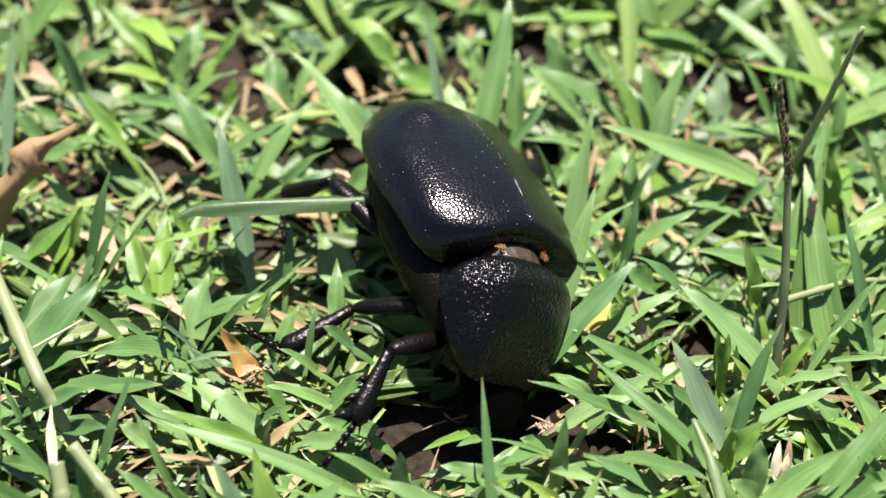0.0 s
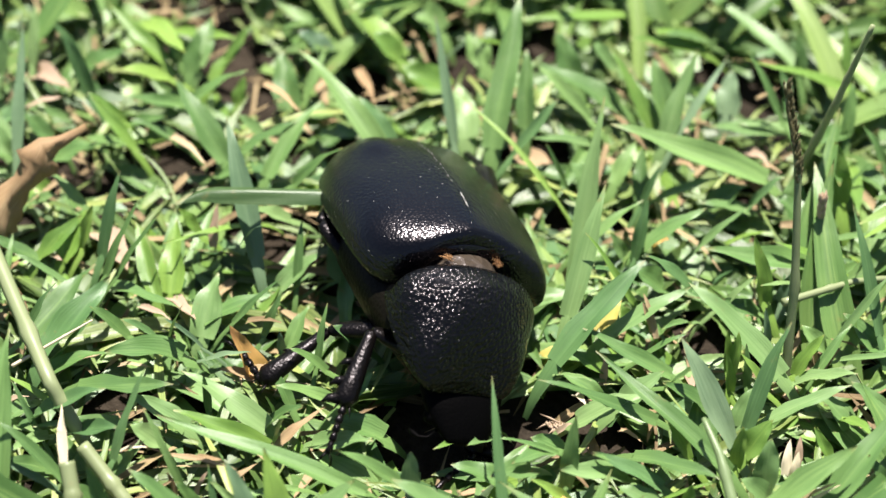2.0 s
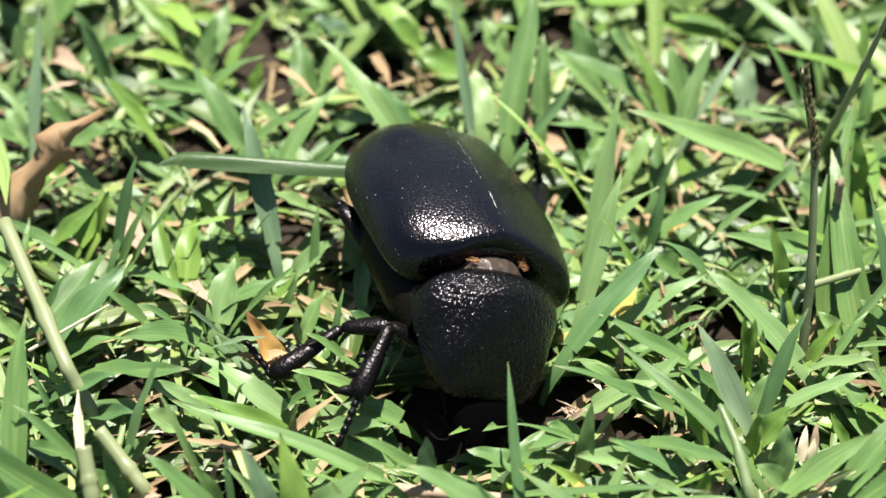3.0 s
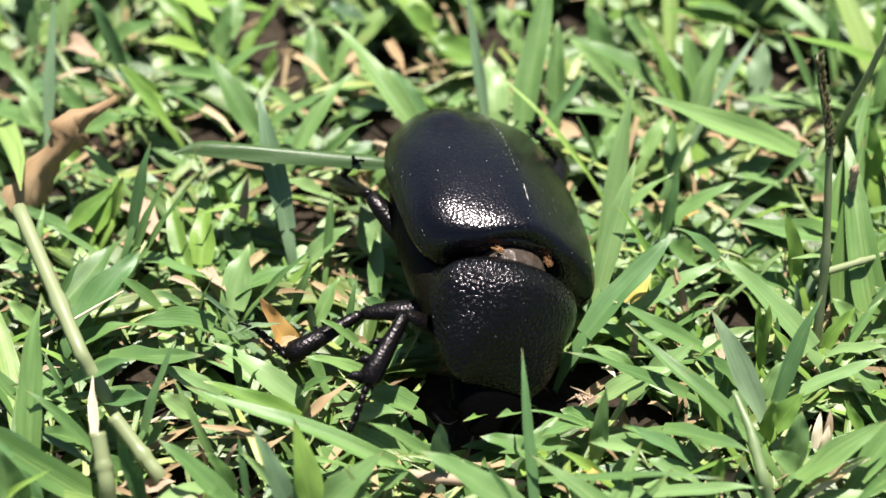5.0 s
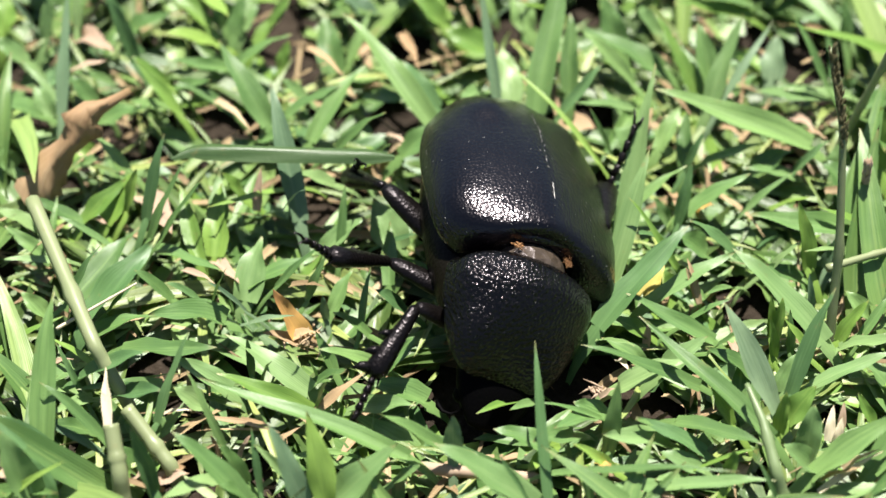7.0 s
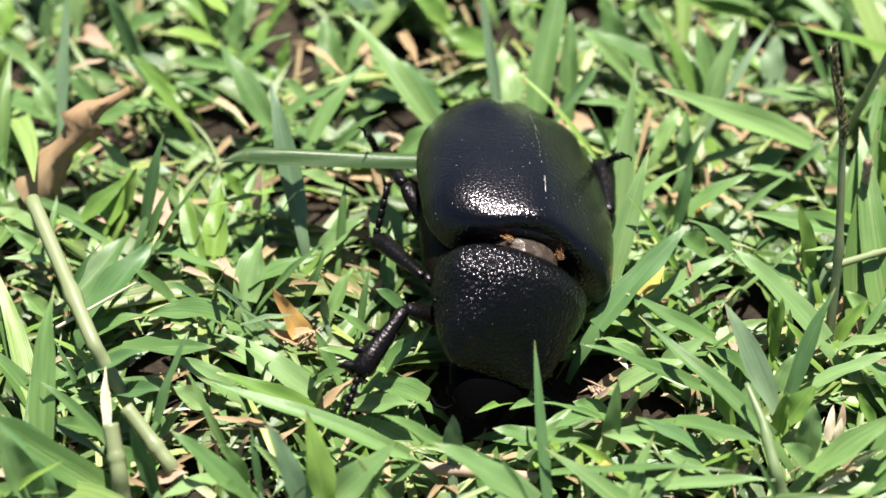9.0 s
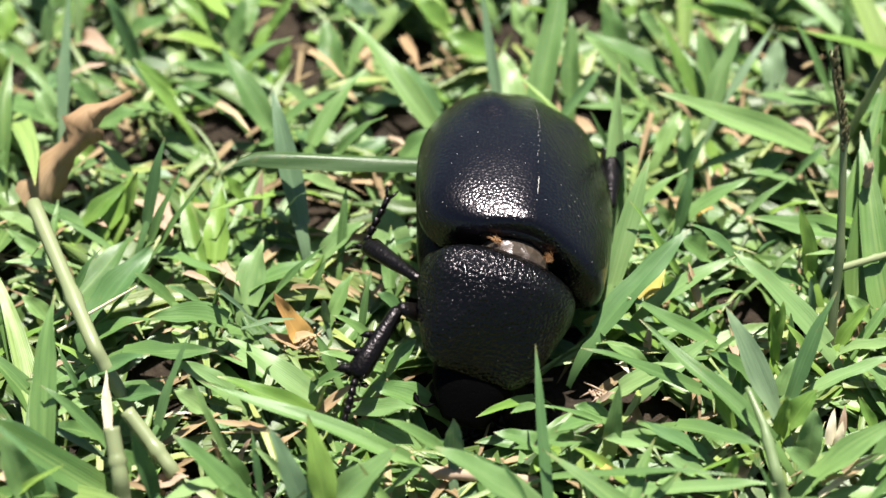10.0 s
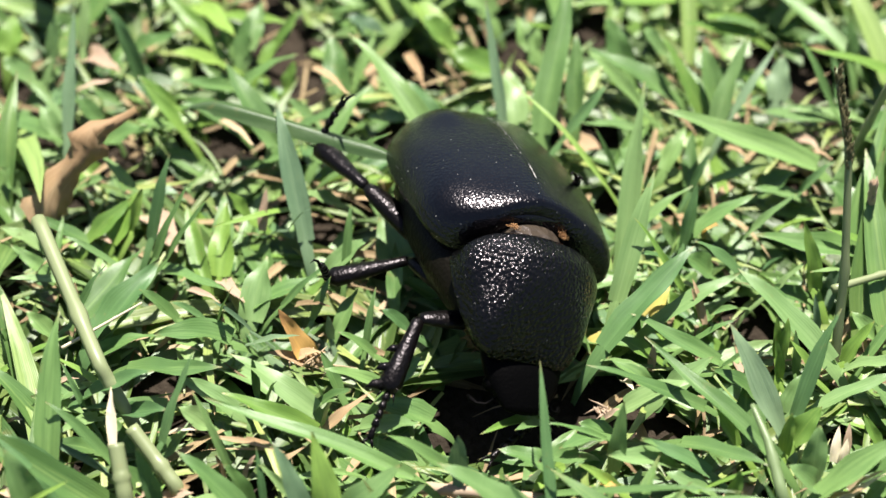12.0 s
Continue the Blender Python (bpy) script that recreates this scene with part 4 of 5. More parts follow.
# the cut blade that lies loose across the others and is dragged along
def loose_blade():
    """A blade folded like a roof along its length, its tip drawn out and hooked."""
    verts, uvs, faces, n = [], [], [], 11
    for i in range(31):
        s = i / 30
        x = 26.5 * s
        r = 1.38 * min(1.0, (s / 0.17) ** 0.62 + 0.05) * (1 - 0.10 * s) * min(1.0, (1.02 - s) / 0.14) ** 0.6
        dip = -1.3 * max(0.0, 1 - s / 0.10) ** 1.6
        for j in range(n):
            c = 1 - 2 * j / (n - 1)
            wave = 1 + 0.05 * math.sin(9 * s + j)
            verts.append((x, c * r * wave + dip, r * (0.78 - 0.78 * math.sqrt(c * c + 0.015)) * wave))
            uvs.append((0.56 + 1.4 * j / (n - 1), 0.85 - 0.6 * s))
    for i in range(30):
        for j in range(n - 1):
            faces.append((i * n + j, i * n + j + 1, i * n + n + j + 1, i * n + n + j))
    ob = new("grass_clipping", sheet_mesh("grass_clipping", verts, faces, uvs, CUT))
    return tagged(ob, "cut striped green grass clipping lying loose on the turf", "grass clipping")


loose = loose_blade()


def culm(points, radius, label, head=None, material=STEM, taper=0.5, husk=None):
    """A flowering stem: a thin jointed stalk, with a spike of husks."""
    foot = Vector(points[0])
    stem = tagged(new("flowering_grass"), label, "grass")
    stem.location = foot * MM
    local = [Vector(p) - foot for p in points]
    path, radii = [], []
    for i in range(25):
        s = i / 24 * (len(local) - 1)
        k = min(int(s), len(local) - 2)
        path.append(local[k].lerp(local[k + 1], s - k))
        radii.append(radius * (1.0 - taper * i / 24) * (1.25 if i in (8, 16) else 1.0))
    part("stalk", Geo().tube(path, radii, 8), material, stem)
    if head:
        g, r = Geo(), random.Random(int(points[0][0] * 10))
        lo, hi = head
        for i in range(120):
            s = lo + (hi - lo) * i / 119
            p = path[min(int(s * 24), 24)].lerp(path[min(int(s * 24) + 1, 24)], s * 24 % 1)
            a = r.uniform(0, 6.28)
            out = Vector((math.cos(a), math.sin(a), 0.0))
            tip = p + out * r.uniform(0.30, 0.55) + Vector((0, 0, r.uniform(0.9, 2.0)))
            g.tube([p + out * 0.1, p.lerp(tip, 0.5) + out * 0.1, tip], [0.10, 0.22, 0.03], 5)
        part("seed_head", g, husk or SEED, stem, "dry husks on the spike")
    return stem


culm([(44.9, -12.6, 0.0), (45.3, -6.0, 15.0), (44.7, 0.2, 28.0), (42.8, 5.6, 36.0)], 0.62, "upright thin brown-green grass stem with a dark seed spike", (0.62, 0.98))
culm([(48.9, 20.5, 0.0), (51.7, 15.9, 22.0), (54.5, 16.9, 34.0)], 0.6, "slanting greyish green grass stem")
culm([(-48.4, 3.3, 13.0), (-39.1, -17.6, 12.0), (-35.4, -21.7, 6.0)], 0.92, "thick pale green runner lying in the turf", None, STEM, 0.12)
culm([(-35.0, -37.0, 0.0), (-35.2, -33.0, 9.0), (-36.3, -28.4, 12.0)], 1.0, "thick pale green cut stalk standing in the turf", None, STEM, 0.10)
culm([(-29.0, -31.0, 2.0), (-30.2, -29.7, 6.0), (-35.3, -24.0, 9.0)], 0.95, "thick pinkish green runner leaning in the turf", None, STEM, 0.10)
culm([(38.0, -36.5, 0.5), (37.4, -34.6, 5.0), (36.2, -32.8, 9.5), (35.0, -27.5, 11.5), (33.5, -23.2, 12.5)], 1.15, "thick grey-green upright shoot with spreading leaves", None, SHOOT, 0.75)
culm([(-3.5, -28.5, 4.0), (3.0, -29.5, 4.5), (10.5, -30.0, 4.0)], 0.75, "pinkish tan runner lying on the soil", None, PINKISH, 0.15)
culm([(44.6, -5.0, 10.5), (53.5, -1.0, 9.5), (64.0, 3.0, 6.0)], 0.5, "pinkish runner lying across the blades")
culm([(50.7, 7.1, 2.0), (49.8, 6.1, 16.0)], 0.35, "short broken stem with a frayed husk", (0.72, 0.98), STEM, 0.3, PINKISH)
culm([(-44.3, -12.8, 9.0), (-35.2, -8.5, 12.0)], 0.22, "thin tan straw resting on the blades", None, BLEACHED)
lone_leaf("dry_grass", (-37.2, -26.6, 9.0), (-37.6, -20.5, 12.0), 1.15, 0.2, BLEACHED, "bleached white dry grass standing upright", "dry grass")
lone_leaf("withered_leaf", (-16.0, -10.6, 2.5), (-19.6, -8.7, 11.5), 3.3, -0.5, ORANGE, "curled yellow-orange withered leaf with a brown tip", "dead leaf")
lone_leaf("withered_leaf", (-14.5, -11.5, 3.0), (-21.0, -11.0, 6.0), 2.0, 0.6, BROWN, "small tan withered leaf in the turf", "dead leaf")


def between(rows, t):
    """The row at t, gliding from row to row."""
    if t <= rows[0][0]:
        return rows[0][1:]
    for i in range(len(rows) - 1):
        a, b = rows[i], rows[i + 1]
        if t <= b[0]:
            before, after = rows[max(i - 1, 0)], rows[min(i + 2, len(rows) - 1)]
            span = b[0] - a[0]
            s = (t - a[0]) / span
            out = []
            for k in range(1, len(a)):
                d = (b[k] - a[k]) / span
                d0 = (a[k] - before[k]) / (a[0] - before[0]) if i > 0 else d
                d1 = (after[k] - b[k]) / (after[0] - b[0]) if i + 2 < len(rows) else d
                m0 = 0.0 if d0 * d <= 0 else 2 * d0 * d / (d0 + d)
                m1 = 0.0 if d1 * d <= 0 else 2 * d1 * d / (d1 + d)
                out.append(a[k] * (1 + 2 * s) * (1 - s) ** 2 + m0 * span * s * (1 - s) ** 2 + b[k] * s * s * (3 - 2 * s) + m1 * span * s * s * (s - 1))
            return tuple(out)
    return rows[-1][1:]


def smooth_curve(stops, y):
    return between(stops, y)[0]


def rolled_leaf():
    """A dead leaf rolled into a tube that opens towards its foot."""
    line = (Vector((-50.0, 10.6, 5.0)), Vector((-48.0, 12.0, 8.5)), Vector((-44.8, 14.1, 12.0)), Vector((-42.8, 16.2, 14.5)), Vector((-37.8, 18.3, 16.0)))
    verts, uvs, faces, n = [], [], [], 9
    for i in range(17):
        s = i / 16 * 4
        k = min(int(s), 3)
        p = line[k].lerp(line[k + 1], s - k)
        along = (line[k + 1] - line[k]).normalized()
        side = along.cross(Vector((0, 0, 1))).normalized()
        up = side.cross(along)
        r = smooth_curve(((0, 1.9), (3, 1.6), (6, 1.0), (9, 1.35), (11, 1.5), (13, 0.75), (15, 0.4), (16, 0.45)), i)
        for j in range(n):
            a = radians(-70 + 320 * j / (n - 1) * (0.65 + 0.35 * i / 16))
            wave = 0.92 + 0.75 * noise.noise((i * 0.45, j * 0.8, 2.0)) + 0.4 * noise.noise((i * 1.1, j * 1.7, 5.0))
            verts.append(p - line[0] + (side * math.cos(a) + up * math.sin(a)) * r * 1.4 * wave)
            uvs.append((j * 0.6, i / 16))
    for i in range(16):
        for j in range(n - 1):
            faces.append((i * n + j, i * n + j + 1, i * n + n + j + 1, i * n + n + j))
    ob = new("withered_leaf", sheet_mesh("withered_leaf", verts, faces, uvs, TAN))
    ob.location = line[0] * MM
    tagged(ob, "rolled brown withered leaf with a pale tip", "dead leaf")


rolled_leaf()


def scrap(base, tip, width, material):
    lone_leaf("dead_leaf", base, tip, width, 0.4, material, LEAF_LABEL[material.name], "dead leaf")


LEAF_LABEL = {"dead_leaf_pinkish": "pinkish tan dead leaf lying in the turf", "withered_brown": "brown dead leaf lying in the turf",
              "bleached_straw": "bleached dry straw lying on the turf", "withered_yellow": "broad yellowed leaf lying in the turf", "withered_tan": "curled tan dry leaf scrap in the turf", "withered_orange": "small orange dead leaf in the turf"}
scrap((-17.5, 35.6, 6.0), (-12.6, 26.9, 10.0), 1.2, TAN)
scrap((-48.6, 40.5, 3.5), (-42.2, 34.0, 6.5), 3.4, PINKISH)
scrap((-47.8, 31.0, 6.0), (-42.5, 29.3, 10.0), 1.3, PINKISH)
scrap((-28.7, 26.2, 6.0), (-23.8, 17.8, 10.0), 1.2, BROWN)
scrap((-7.2, 22.5, 3.5), (-4.4, 18.2, 6.5), 1.0, PINKISH)
scrap((-6.7, 19.4, 3.5), (-4.7, 18.0, 6.5), 1.9, BROWN)
scrap((14.4, 26.5, 2.0), (19.9, 23.4, 3.0), 3.3, BROWN)
scrap((15.5, 23.7, 2.0), (19.0, 19.9, 3.0), 2.5, BROWN)
scrap((35.5, 30.1, 3.5), (36.9, 25.4, 6.5), 1.5, PINKISH)
scrap((34.6, 23.7, 3.5), (37.1, 19.7, 6.5), 1.5, BROWN)
scrap((44.1, 25.7, 3.5), (46.3, 20.5, 6.5), 1.7, PINKISH)
scrap((45.3, 23.1, 3.5), (47.7, 19.2, 6.5), 1.0, BROWN)
scrap((-36.7, 12.2, 3.5), (-32.6, 3.6, 6.5), 3.7, PINKISH)
scrap((-43.3, 8.5, 3.5), (-40.6, 5.2, 6.5), 1.2, PINKISH)
scrap((-22.7, 7.7, 6.0), (-22.0, 11.1, 10.0), 1.2, PINKISH)
scrap((-28.0, 2.2, 3.5), (-24.0, -4.1, 6.5), 1.9, PINKISH)
scrap((28.2, 12.8, 3.5), (28.2, 8.0, 6.5), 1.2, TAN)
scrap((31.1, 9.5, 3.5), (32.7, 8.2, 6.5), 1.6, ORANGE)
scrap((30.0, -6.7, 6.0), (28.5, -3.1, 10.0), 0.8, BROWN)
scrap((41.2, -33.2, 6.0), (48.1, -30.4, 10.0), 0.8, BLEACHED)
scrap((44.2, -25.4, 3.5), (44.9, -23.4, 6.5), 1.1, BLEACHED)
scrap((45.4, -31.5, 3.5), (48.4, -31.9, 6.5), 2.2, PINKISH)
scrap((45.3, -28.2, 3.5), (47.5, -31.6, 6.5), 1.0, BROWN)
scrap((-32.5, -30.8, 3.5), (-28.1, -31.0, 6.5), 2.2, PINKISH)
scrap((-50.0, -28.7, 3.5), (-44.5, -34.3, 6.5), 1.5, PINKISH)
scrap((-22.8, -23.4, 6.0), (-18.0, -28.0, 10.0), 0.7, TAN)
scrap((-19.5, -25.8, 3.5), (-15.9, -24.8, 6.5), 1.0, TAN)
scrap((-14.2, -22.2, 6.0), (-8.3, -19.5, 10.0), 1.2, TAN)
scrap((-19.1, -10.3, 3.5), (-14.3, -11.3, 6.5), 1.7, TAN)
scrap((20.3, -13.1, 3.5), (21.1, -16.9, 6.5), 1.0, BLEACHED)
scrap((17.7, -19.1, 3.5), (19.5, -19.4, 6.5), 1.1, PINKISH)
scrap((22.1, -31.2, 3.5), (25.3, -34.3, 6.5), 1.4, PINKISH)
scrap((-30.8, -1.6, 6.0), (-26.5, -6.9, 10.0), 0.9, PINKISH)
scrap((35.9, 19.1, 2.0), (32.7, 15.3, 3.0), 1.1, BROWN)
scrap((-5.4, 40.7, 3.5), (-3.2, 31.5, 6.5), 1.4, TAN)
scrap((23.3, -3.5, 3.5), (26.3, -0.1, 6.5), 3.6, YELLOWED)
scrap((16.6, -7.2, 2.0), (19.4, -5.6, 3.0), 1.9, YELLOWED)
scrap((29.4, -5.8, 6.0), (28.3, -4.5, 10.0), 0.8, BROWN)
scrap((23.6, -11.7, 3.5), (23.9, -9.7, 6.5), 0.9, PINKISH)
scrap((43.4, -24.5, 3.5), (44.1, -21.7, 6.5), 1.1, BLEACHED)
scrap((44.9, -23.7, 3.5), (45.3, -21.3, 6.5), 0.9, PINKISH)
scrap((37.3, -11.7, 3.5), (39.8, -12.2, 6.5), 1.1, TAN)
scrap((44.2, -30.1, 6.0), (47.7, -30.3, 10.0), 1.0, BROWN)
scrap((41.7, -31.6, 6.0), (45.4, -32.7, 10.0), 0.8, TAN)
scrap((33.6, -10.3, 3.5), (33.6, -15.5, 6.5), 1.1, PINKISH)
scrap((17.1, -29.4, 6.0), (18.5, -33.3, 10.0), 1.1, ORANGE)
scrap((25.4, -17.1, 2.0), (27.6, -19.5, 3.0), 0.7, TAN)
scrap((23.6, -15.4, 2.0), (21.9, -18.9, 3.0), 0.6, BROWN)
scrap((29.3, -15.7, 2.0), (28.2, -19.7, 3.0), 0.6, TAN)
scrap((41.0, -15.6, 3.5), (41.9, -15.4, 6.5), 0.8, TAN)
scrap((48.9, -9.0, 3.5), (47.9, -8.0, 6.5), 0.8, BROWN)
scrap((-40.0, -9.4, 3.5), (-34.7, -9.0, 6.5), 1.1, BROWN)
scrap((-32.9, -8.5, 3.5), (-28.8, -11.2, 6.5), 0.8, BROWN)
scrap((-47.0, -14.4, 3.5), (-42.4, -15.2, 6.5), 0.9, PINKISH)
scrap((-31.5, -22.7, 6.0), (-27.9, -25.1, 10.0), 0.8, BLEACHED)
scrap((-26.2, -23.2, 6.0), (-18.0, -28.0, 10.0), 0.7, BROWN)
scrap((-31.2, -29.6, 3.5), (-28.5, -30.2, 6.5), 2.0, TAN)
scrap((-22.9, -27.0, 3.5), (-21.5, -25.9, 6.5), 0.9, PINKISH)
scrap((-34.9, -29.8, 3.5), (-31.7, -30.5, 6.5), 1.5, PINKISH)
scrap((-18.6, -18.8, 3.5), (-15.2, -24.5, 6.5), 0.9, BROWN)
scrap((-25.2, -26.9, 3.5), (-26.0, -25.9, 6.5), 0.6, TAN)
scrap((-50.6, -19.7, 3.5), (-48.1, -21.1, 6.5), 1.2, PINKISH)


def frayed_husk(x, y, z, size, material, label, seed):
    r, g = random.Random(seed), Geo()
    for _ in range(22):
        p = Vector((r.gauss(0, 0.9), r.gauss(0, 0.8), r.uniform(-0.5, 0.5))) * size
        d = Vector((r.gauss(0, 1.0), r.gauss(0, 1.0), r.uniform(-0.2, 0.8))) * size
        g.tube([p, p + d * 0.7, p + d * 1.5 + Vector((0, 0, -0.3))], [0.16, 0.14, 0.03], 5)
    ob = new("frayed_husk", g.mesh("frayed_husk", material))
    ob.location = (x * MM, y * MM, z * MM)
    tagged(ob, label, "husk")


frayed_husk(17.8, -17.2, 3.0, 0.55, PINKISH, "pale frayed dry husk on the soil", 4)
frayed_husk(-16.2, -11.4, 5.0, 1.15, BROWN, "frayed tan husk round the foot of a withered leaf", 9)


# ---- the beetle ----
# Its own space, in millimetres: the head towards -y, the back up; x = 0 is the seam of the wing cases.
def case_width(y):
    w = 12.1 * (1 - 0.07 * max(0.0, (9 - y) / 11) ** 2)
    if y > 9:
        w = 12.1 * max(1 - ((y - 9) / 17.2) ** 2.5, 0.0) ** 0.52
    if y < 0.0:
        w -= 1.3 * (1 - math.sqrt(max(1 - (-y / 2.05) ** 2, 0.0)))
    return w


def case_top(y):
    z = 16.9 - 0.045 * max(0.0, 1.0 - y) ** 2
    if y > 1.0:
        z = 6.0 + 10.9 * max(1 - ((y - 1.0) / 25.4) ** 2.2, 0.0) ** 0.56
    if y < -1.0:
        z -= 2.4 * (1 - math.sqrt(max(1 - ((-1.0 - y) / 1.05) ** 2, 0.0)))
    return z


def case_rim(y):
    return smooth_curve(((-2.0, 9.6), (3.0, 9.8), (10.0, 8.6), (18.0, 7.2), (26.2, 5.8)), y)


def wing_case(side):
    g, rings = Geo(), []
    for i in range(57):
        s = i / 56
        y = -2.0 + 28.1 * (0.35 * s * s * (3 - 2 * s) + 0.65 * s)
        w, top, rim = case_width(y), case_top(y), case_rim(y)
        if side < 0 and y < 4.0:
            w -= 3.0 * (1 - math.sqrt(max(1 - ((4.0 - y) / 6.1) ** 2, 0.0)))
        wrap = (2.6 if side > 0 else -1.2) * max(0.0, 1 - (y + 2) / 11) ** 2
        ring = []
        for j in range(29):
            a = (0.0, 0.001, 0.008)[j] if j < 3 else (j - 2) / 26 * math.pi / 2
            x = 0.012 + (w - 0.012) * math.sin(a) ** 0.92
            u = min(x / w, 1.0)
            z = rim + (top - rim) * (1 - 0.56 * u ** 1.55) * math.sqrt(max(1 - u ** 10, 0.0)) + 0.2 * (1 - u)
            z += (1.3 if side < 0 else 0.8) * math.exp(-((x - 5.6) / 2.6) ** 2 - ((y - 19.8) / 3.4) ** 2)
            seam = max(0.0, 1 - x / 0.2)
            z -= 0.025 * seam * seam
            ring.append((side * x, y - wrap * (x / 12) ** 3 + 0.7 * max(0.0, 1 - (x / 5.0) ** 2) * max(0.0, 1 - (y + 2) / 6) ** 2, z))
        yy = y - wrap * (w / 12) ** 3
        ring += [(side * (w + 0.10), yy, rim - 0.25), (side * (w - 0.1), yy, rim - 0.8), (side * (w - 1.3 * min(1, w / 4)), yy, rim - 1.9),
                 (side * w * 0.5, y, rim - 1.0), (side * 0.03, y, rim)]
        rings.append(ring if side > 0 else ring[::-1])
    return g.strip(rings)


def pronotum():
    g, rings = Geo(), []
    halves = ((-12.0, 4.0), (-11.6, 5.2), (-10.2, 6.9), (-8.0, 8.3), (-5.5, 9.2), (-4.0, 9.2), (-3.0, 8.7), (-2.4, 7.8))
    tops = ((-12.0, 5.7), (-11.6, 7.1), (-10.2, 10.6), (-8.0, 13.7), (-6.2, 15.0), (-4.8, 15.1), (-3.0, 14.0), (-2.4, 12.4))
    rims = ((-12.0, 4.3), (-9.0, 6.0), (-6.0, 7.9), (-2.4, 9.4))
    for i in range(45):
        s = i / 44
        y = -12.0 + 9.6 * (0.5 - 0.5 * math.cos(math.pi * s))  # shifted forward when the rings are laid
        w, top, rim = smooth_curve(halves, y), smooth_curve(tops, y), smooth_curve(rims, y)
        ring = []
        for j in range(41):
            a = (j / 40 - 0.5) * math.pi
            x = w * math.copysign(abs(math.sin(a)) ** 0.92, a)
            shift = -0.9 * (x / 9.5) ** 2 * (y + 6) / 3.6 if y > -6 else -1.0 * (x / 5.5) ** 2 * max(0.0, (-8.5 - y) / 3.5)
            ring.append((x, y + shift, rim + (top - rim) * max(math.cos(a), 0.0) ** 0.74))
        ring += [(w + 0.12, y, rim - 0.3), (w - 0.5, y, rim - 0.9), (w * 0.5, y, rim - 1.2), (-w * 0.5, y, rim - 1.2),
                 (-w + 0.5, y, rim - 0.9), (-w - 0.12, y, rim - 0.3)]
        rings.append([(px, -2.9 + (py + 2.4) * 1.17, pz) for px, py, pz in ring])
    return g.strip(rings)


def loft(stops, sides=24, power=0.9):
    """A body of oval rings: y, half width, bottom, top."""
    rings = []
    for y, w, lo, hi in stops:
        mid, half = (lo + hi) / 2, (hi - lo) / 2
        ring = []
        for k in range(sides):
            a = 2 * math.pi * k / sides
            c, s = math.cos(a), math.sin(a)
            ring.append((w * math.copysign(abs(c) ** power, c), y, mid + half * math.copysign(abs(s) ** power, s)))
        rings.append(ring[::-1])
    return Geo().strip(rings)


def tuft(centre, spread, length, count, lean, seed):
    r, g = random.Random(seed), Geo()
    for _ in range(count):
        p = Vector(centre) + Vector((r.gauss(0, spread[0]), r.gauss(0, spread[1]), r.gauss(0, spread[2])))
        d = (Vector(lean) + Vector((r.gauss(0, 0.35), r.gauss(0, 0.35), r.gauss(0, 0.35)))).normalized()
        g.tube([p, p + d * length * 0.6, p + d * length + Vector((0, 0, -0.15))], [0.03, 0.022, 0.006], 3)
    return g


beetle = tagged(new("beetle"), "black female rhinoceros beetle walking over the grass", "beetle")
beetle.location = (0.005, -0.004, 0.004)
part("wing_case", wing_case(-1), SHELL, beetle, "glossy black wing case with fine pits")
part("wing_case", wing_case(1), SHELL, beetle, "glossy black wing case with fine pits")
shield = part("pronotum", pronotum(), SHIELD, beetle, "granular black shield behind the head")
rim = part("front_rim", Geo().tube([(5.0 * math.sin(a), -12.55 - 0.8 * abs(math.sin(a)) ** 2, 2.9 + 2.5 * max(math.cos(a), 0) ** 0.72)
                              for a in (radians(-88 + 8 * i) for i in range(23))], [0.06] * 23, 6), REDDISH, beetle, "red-brown rim of the shield")
shield.location, shield.rotation_euler = (-0.0017, 0, 0), (0, radians(6), 0)
rim.location, rim.rotation_euler = (-0.0012, -0.0011, 0.0013), (0, radians(6), 0)
part("neck_membrane", loft(((-4.6, 4.4, 7.0, 13.6), (-3.2, 4.4, 7.0, 14.0), (-1.8, 4.2, 7.0, 14.1), (-0.4, 3.4, 7.0, 13.7))), MEMBRANE, beetle,
     "greyish brown skin between shield and wing cases")
part("scratch", Geo().tube([(0.25 + 0.1 * math.sin(3 * k), 3.4 + 0.35 * k, case_top(3.4 + 0.35 * k) + 0.17) for k in range(9)],
                           [0.02, 0.05, 0.06, 0.04, 0.02, 0.05, 0.07, 0.04, 0.02], 6), DUST, beetle, "pale scratch along the seam")
dust, grains = Geo(), random.Random(3)
for k in range(12):
    y = 8.5 + 10.0 * (k / 11) + grains.uniform(-0.15, 0.15)
    p = Vector((grains.uniform(-0.10, 0.12), y, case_top(y) + 0.19))
    dust.tube([p, p + Vector((grains.uniform(-0.04, 0.04), grains.uniform(0.1, 0.5), 0.0))], [0.022, 0.016], 5)
part("seam_dust", dust, DUST, beetle, "pale dust caught in the seam")
scutellum = Geo()
rows = []
for i in range(11):
    s = i / 10
    w = 3.1 * (1 - s) ** 0.75 + 0.05
    rows.append([(w * (k / 4 - 1), -1.45 + 4.1 * s, 14.7 + 1.6 * s ** 0.7 + 0.35 * (1 - (k / 4 - 1) ** 2) * (1 - s)) for k in range(9)]
                + [(w, -1.45 + 4.1 * s, 12.8 + 2.6 * s), (-w, -1.45 + 4.1 * s, 12.8 + 2.6 * s)])
part("scutellum", scutellum.strip(rows), SHELL, beetle, "small black triangular plate")
part("tuft", tuft((-3.2, -2.3, 13.9), (0.32, 0.2, 0.1), 0.5, 90, (0.5, -0.6, 0.5), 1), FUR, beetle, "tawny bristles")
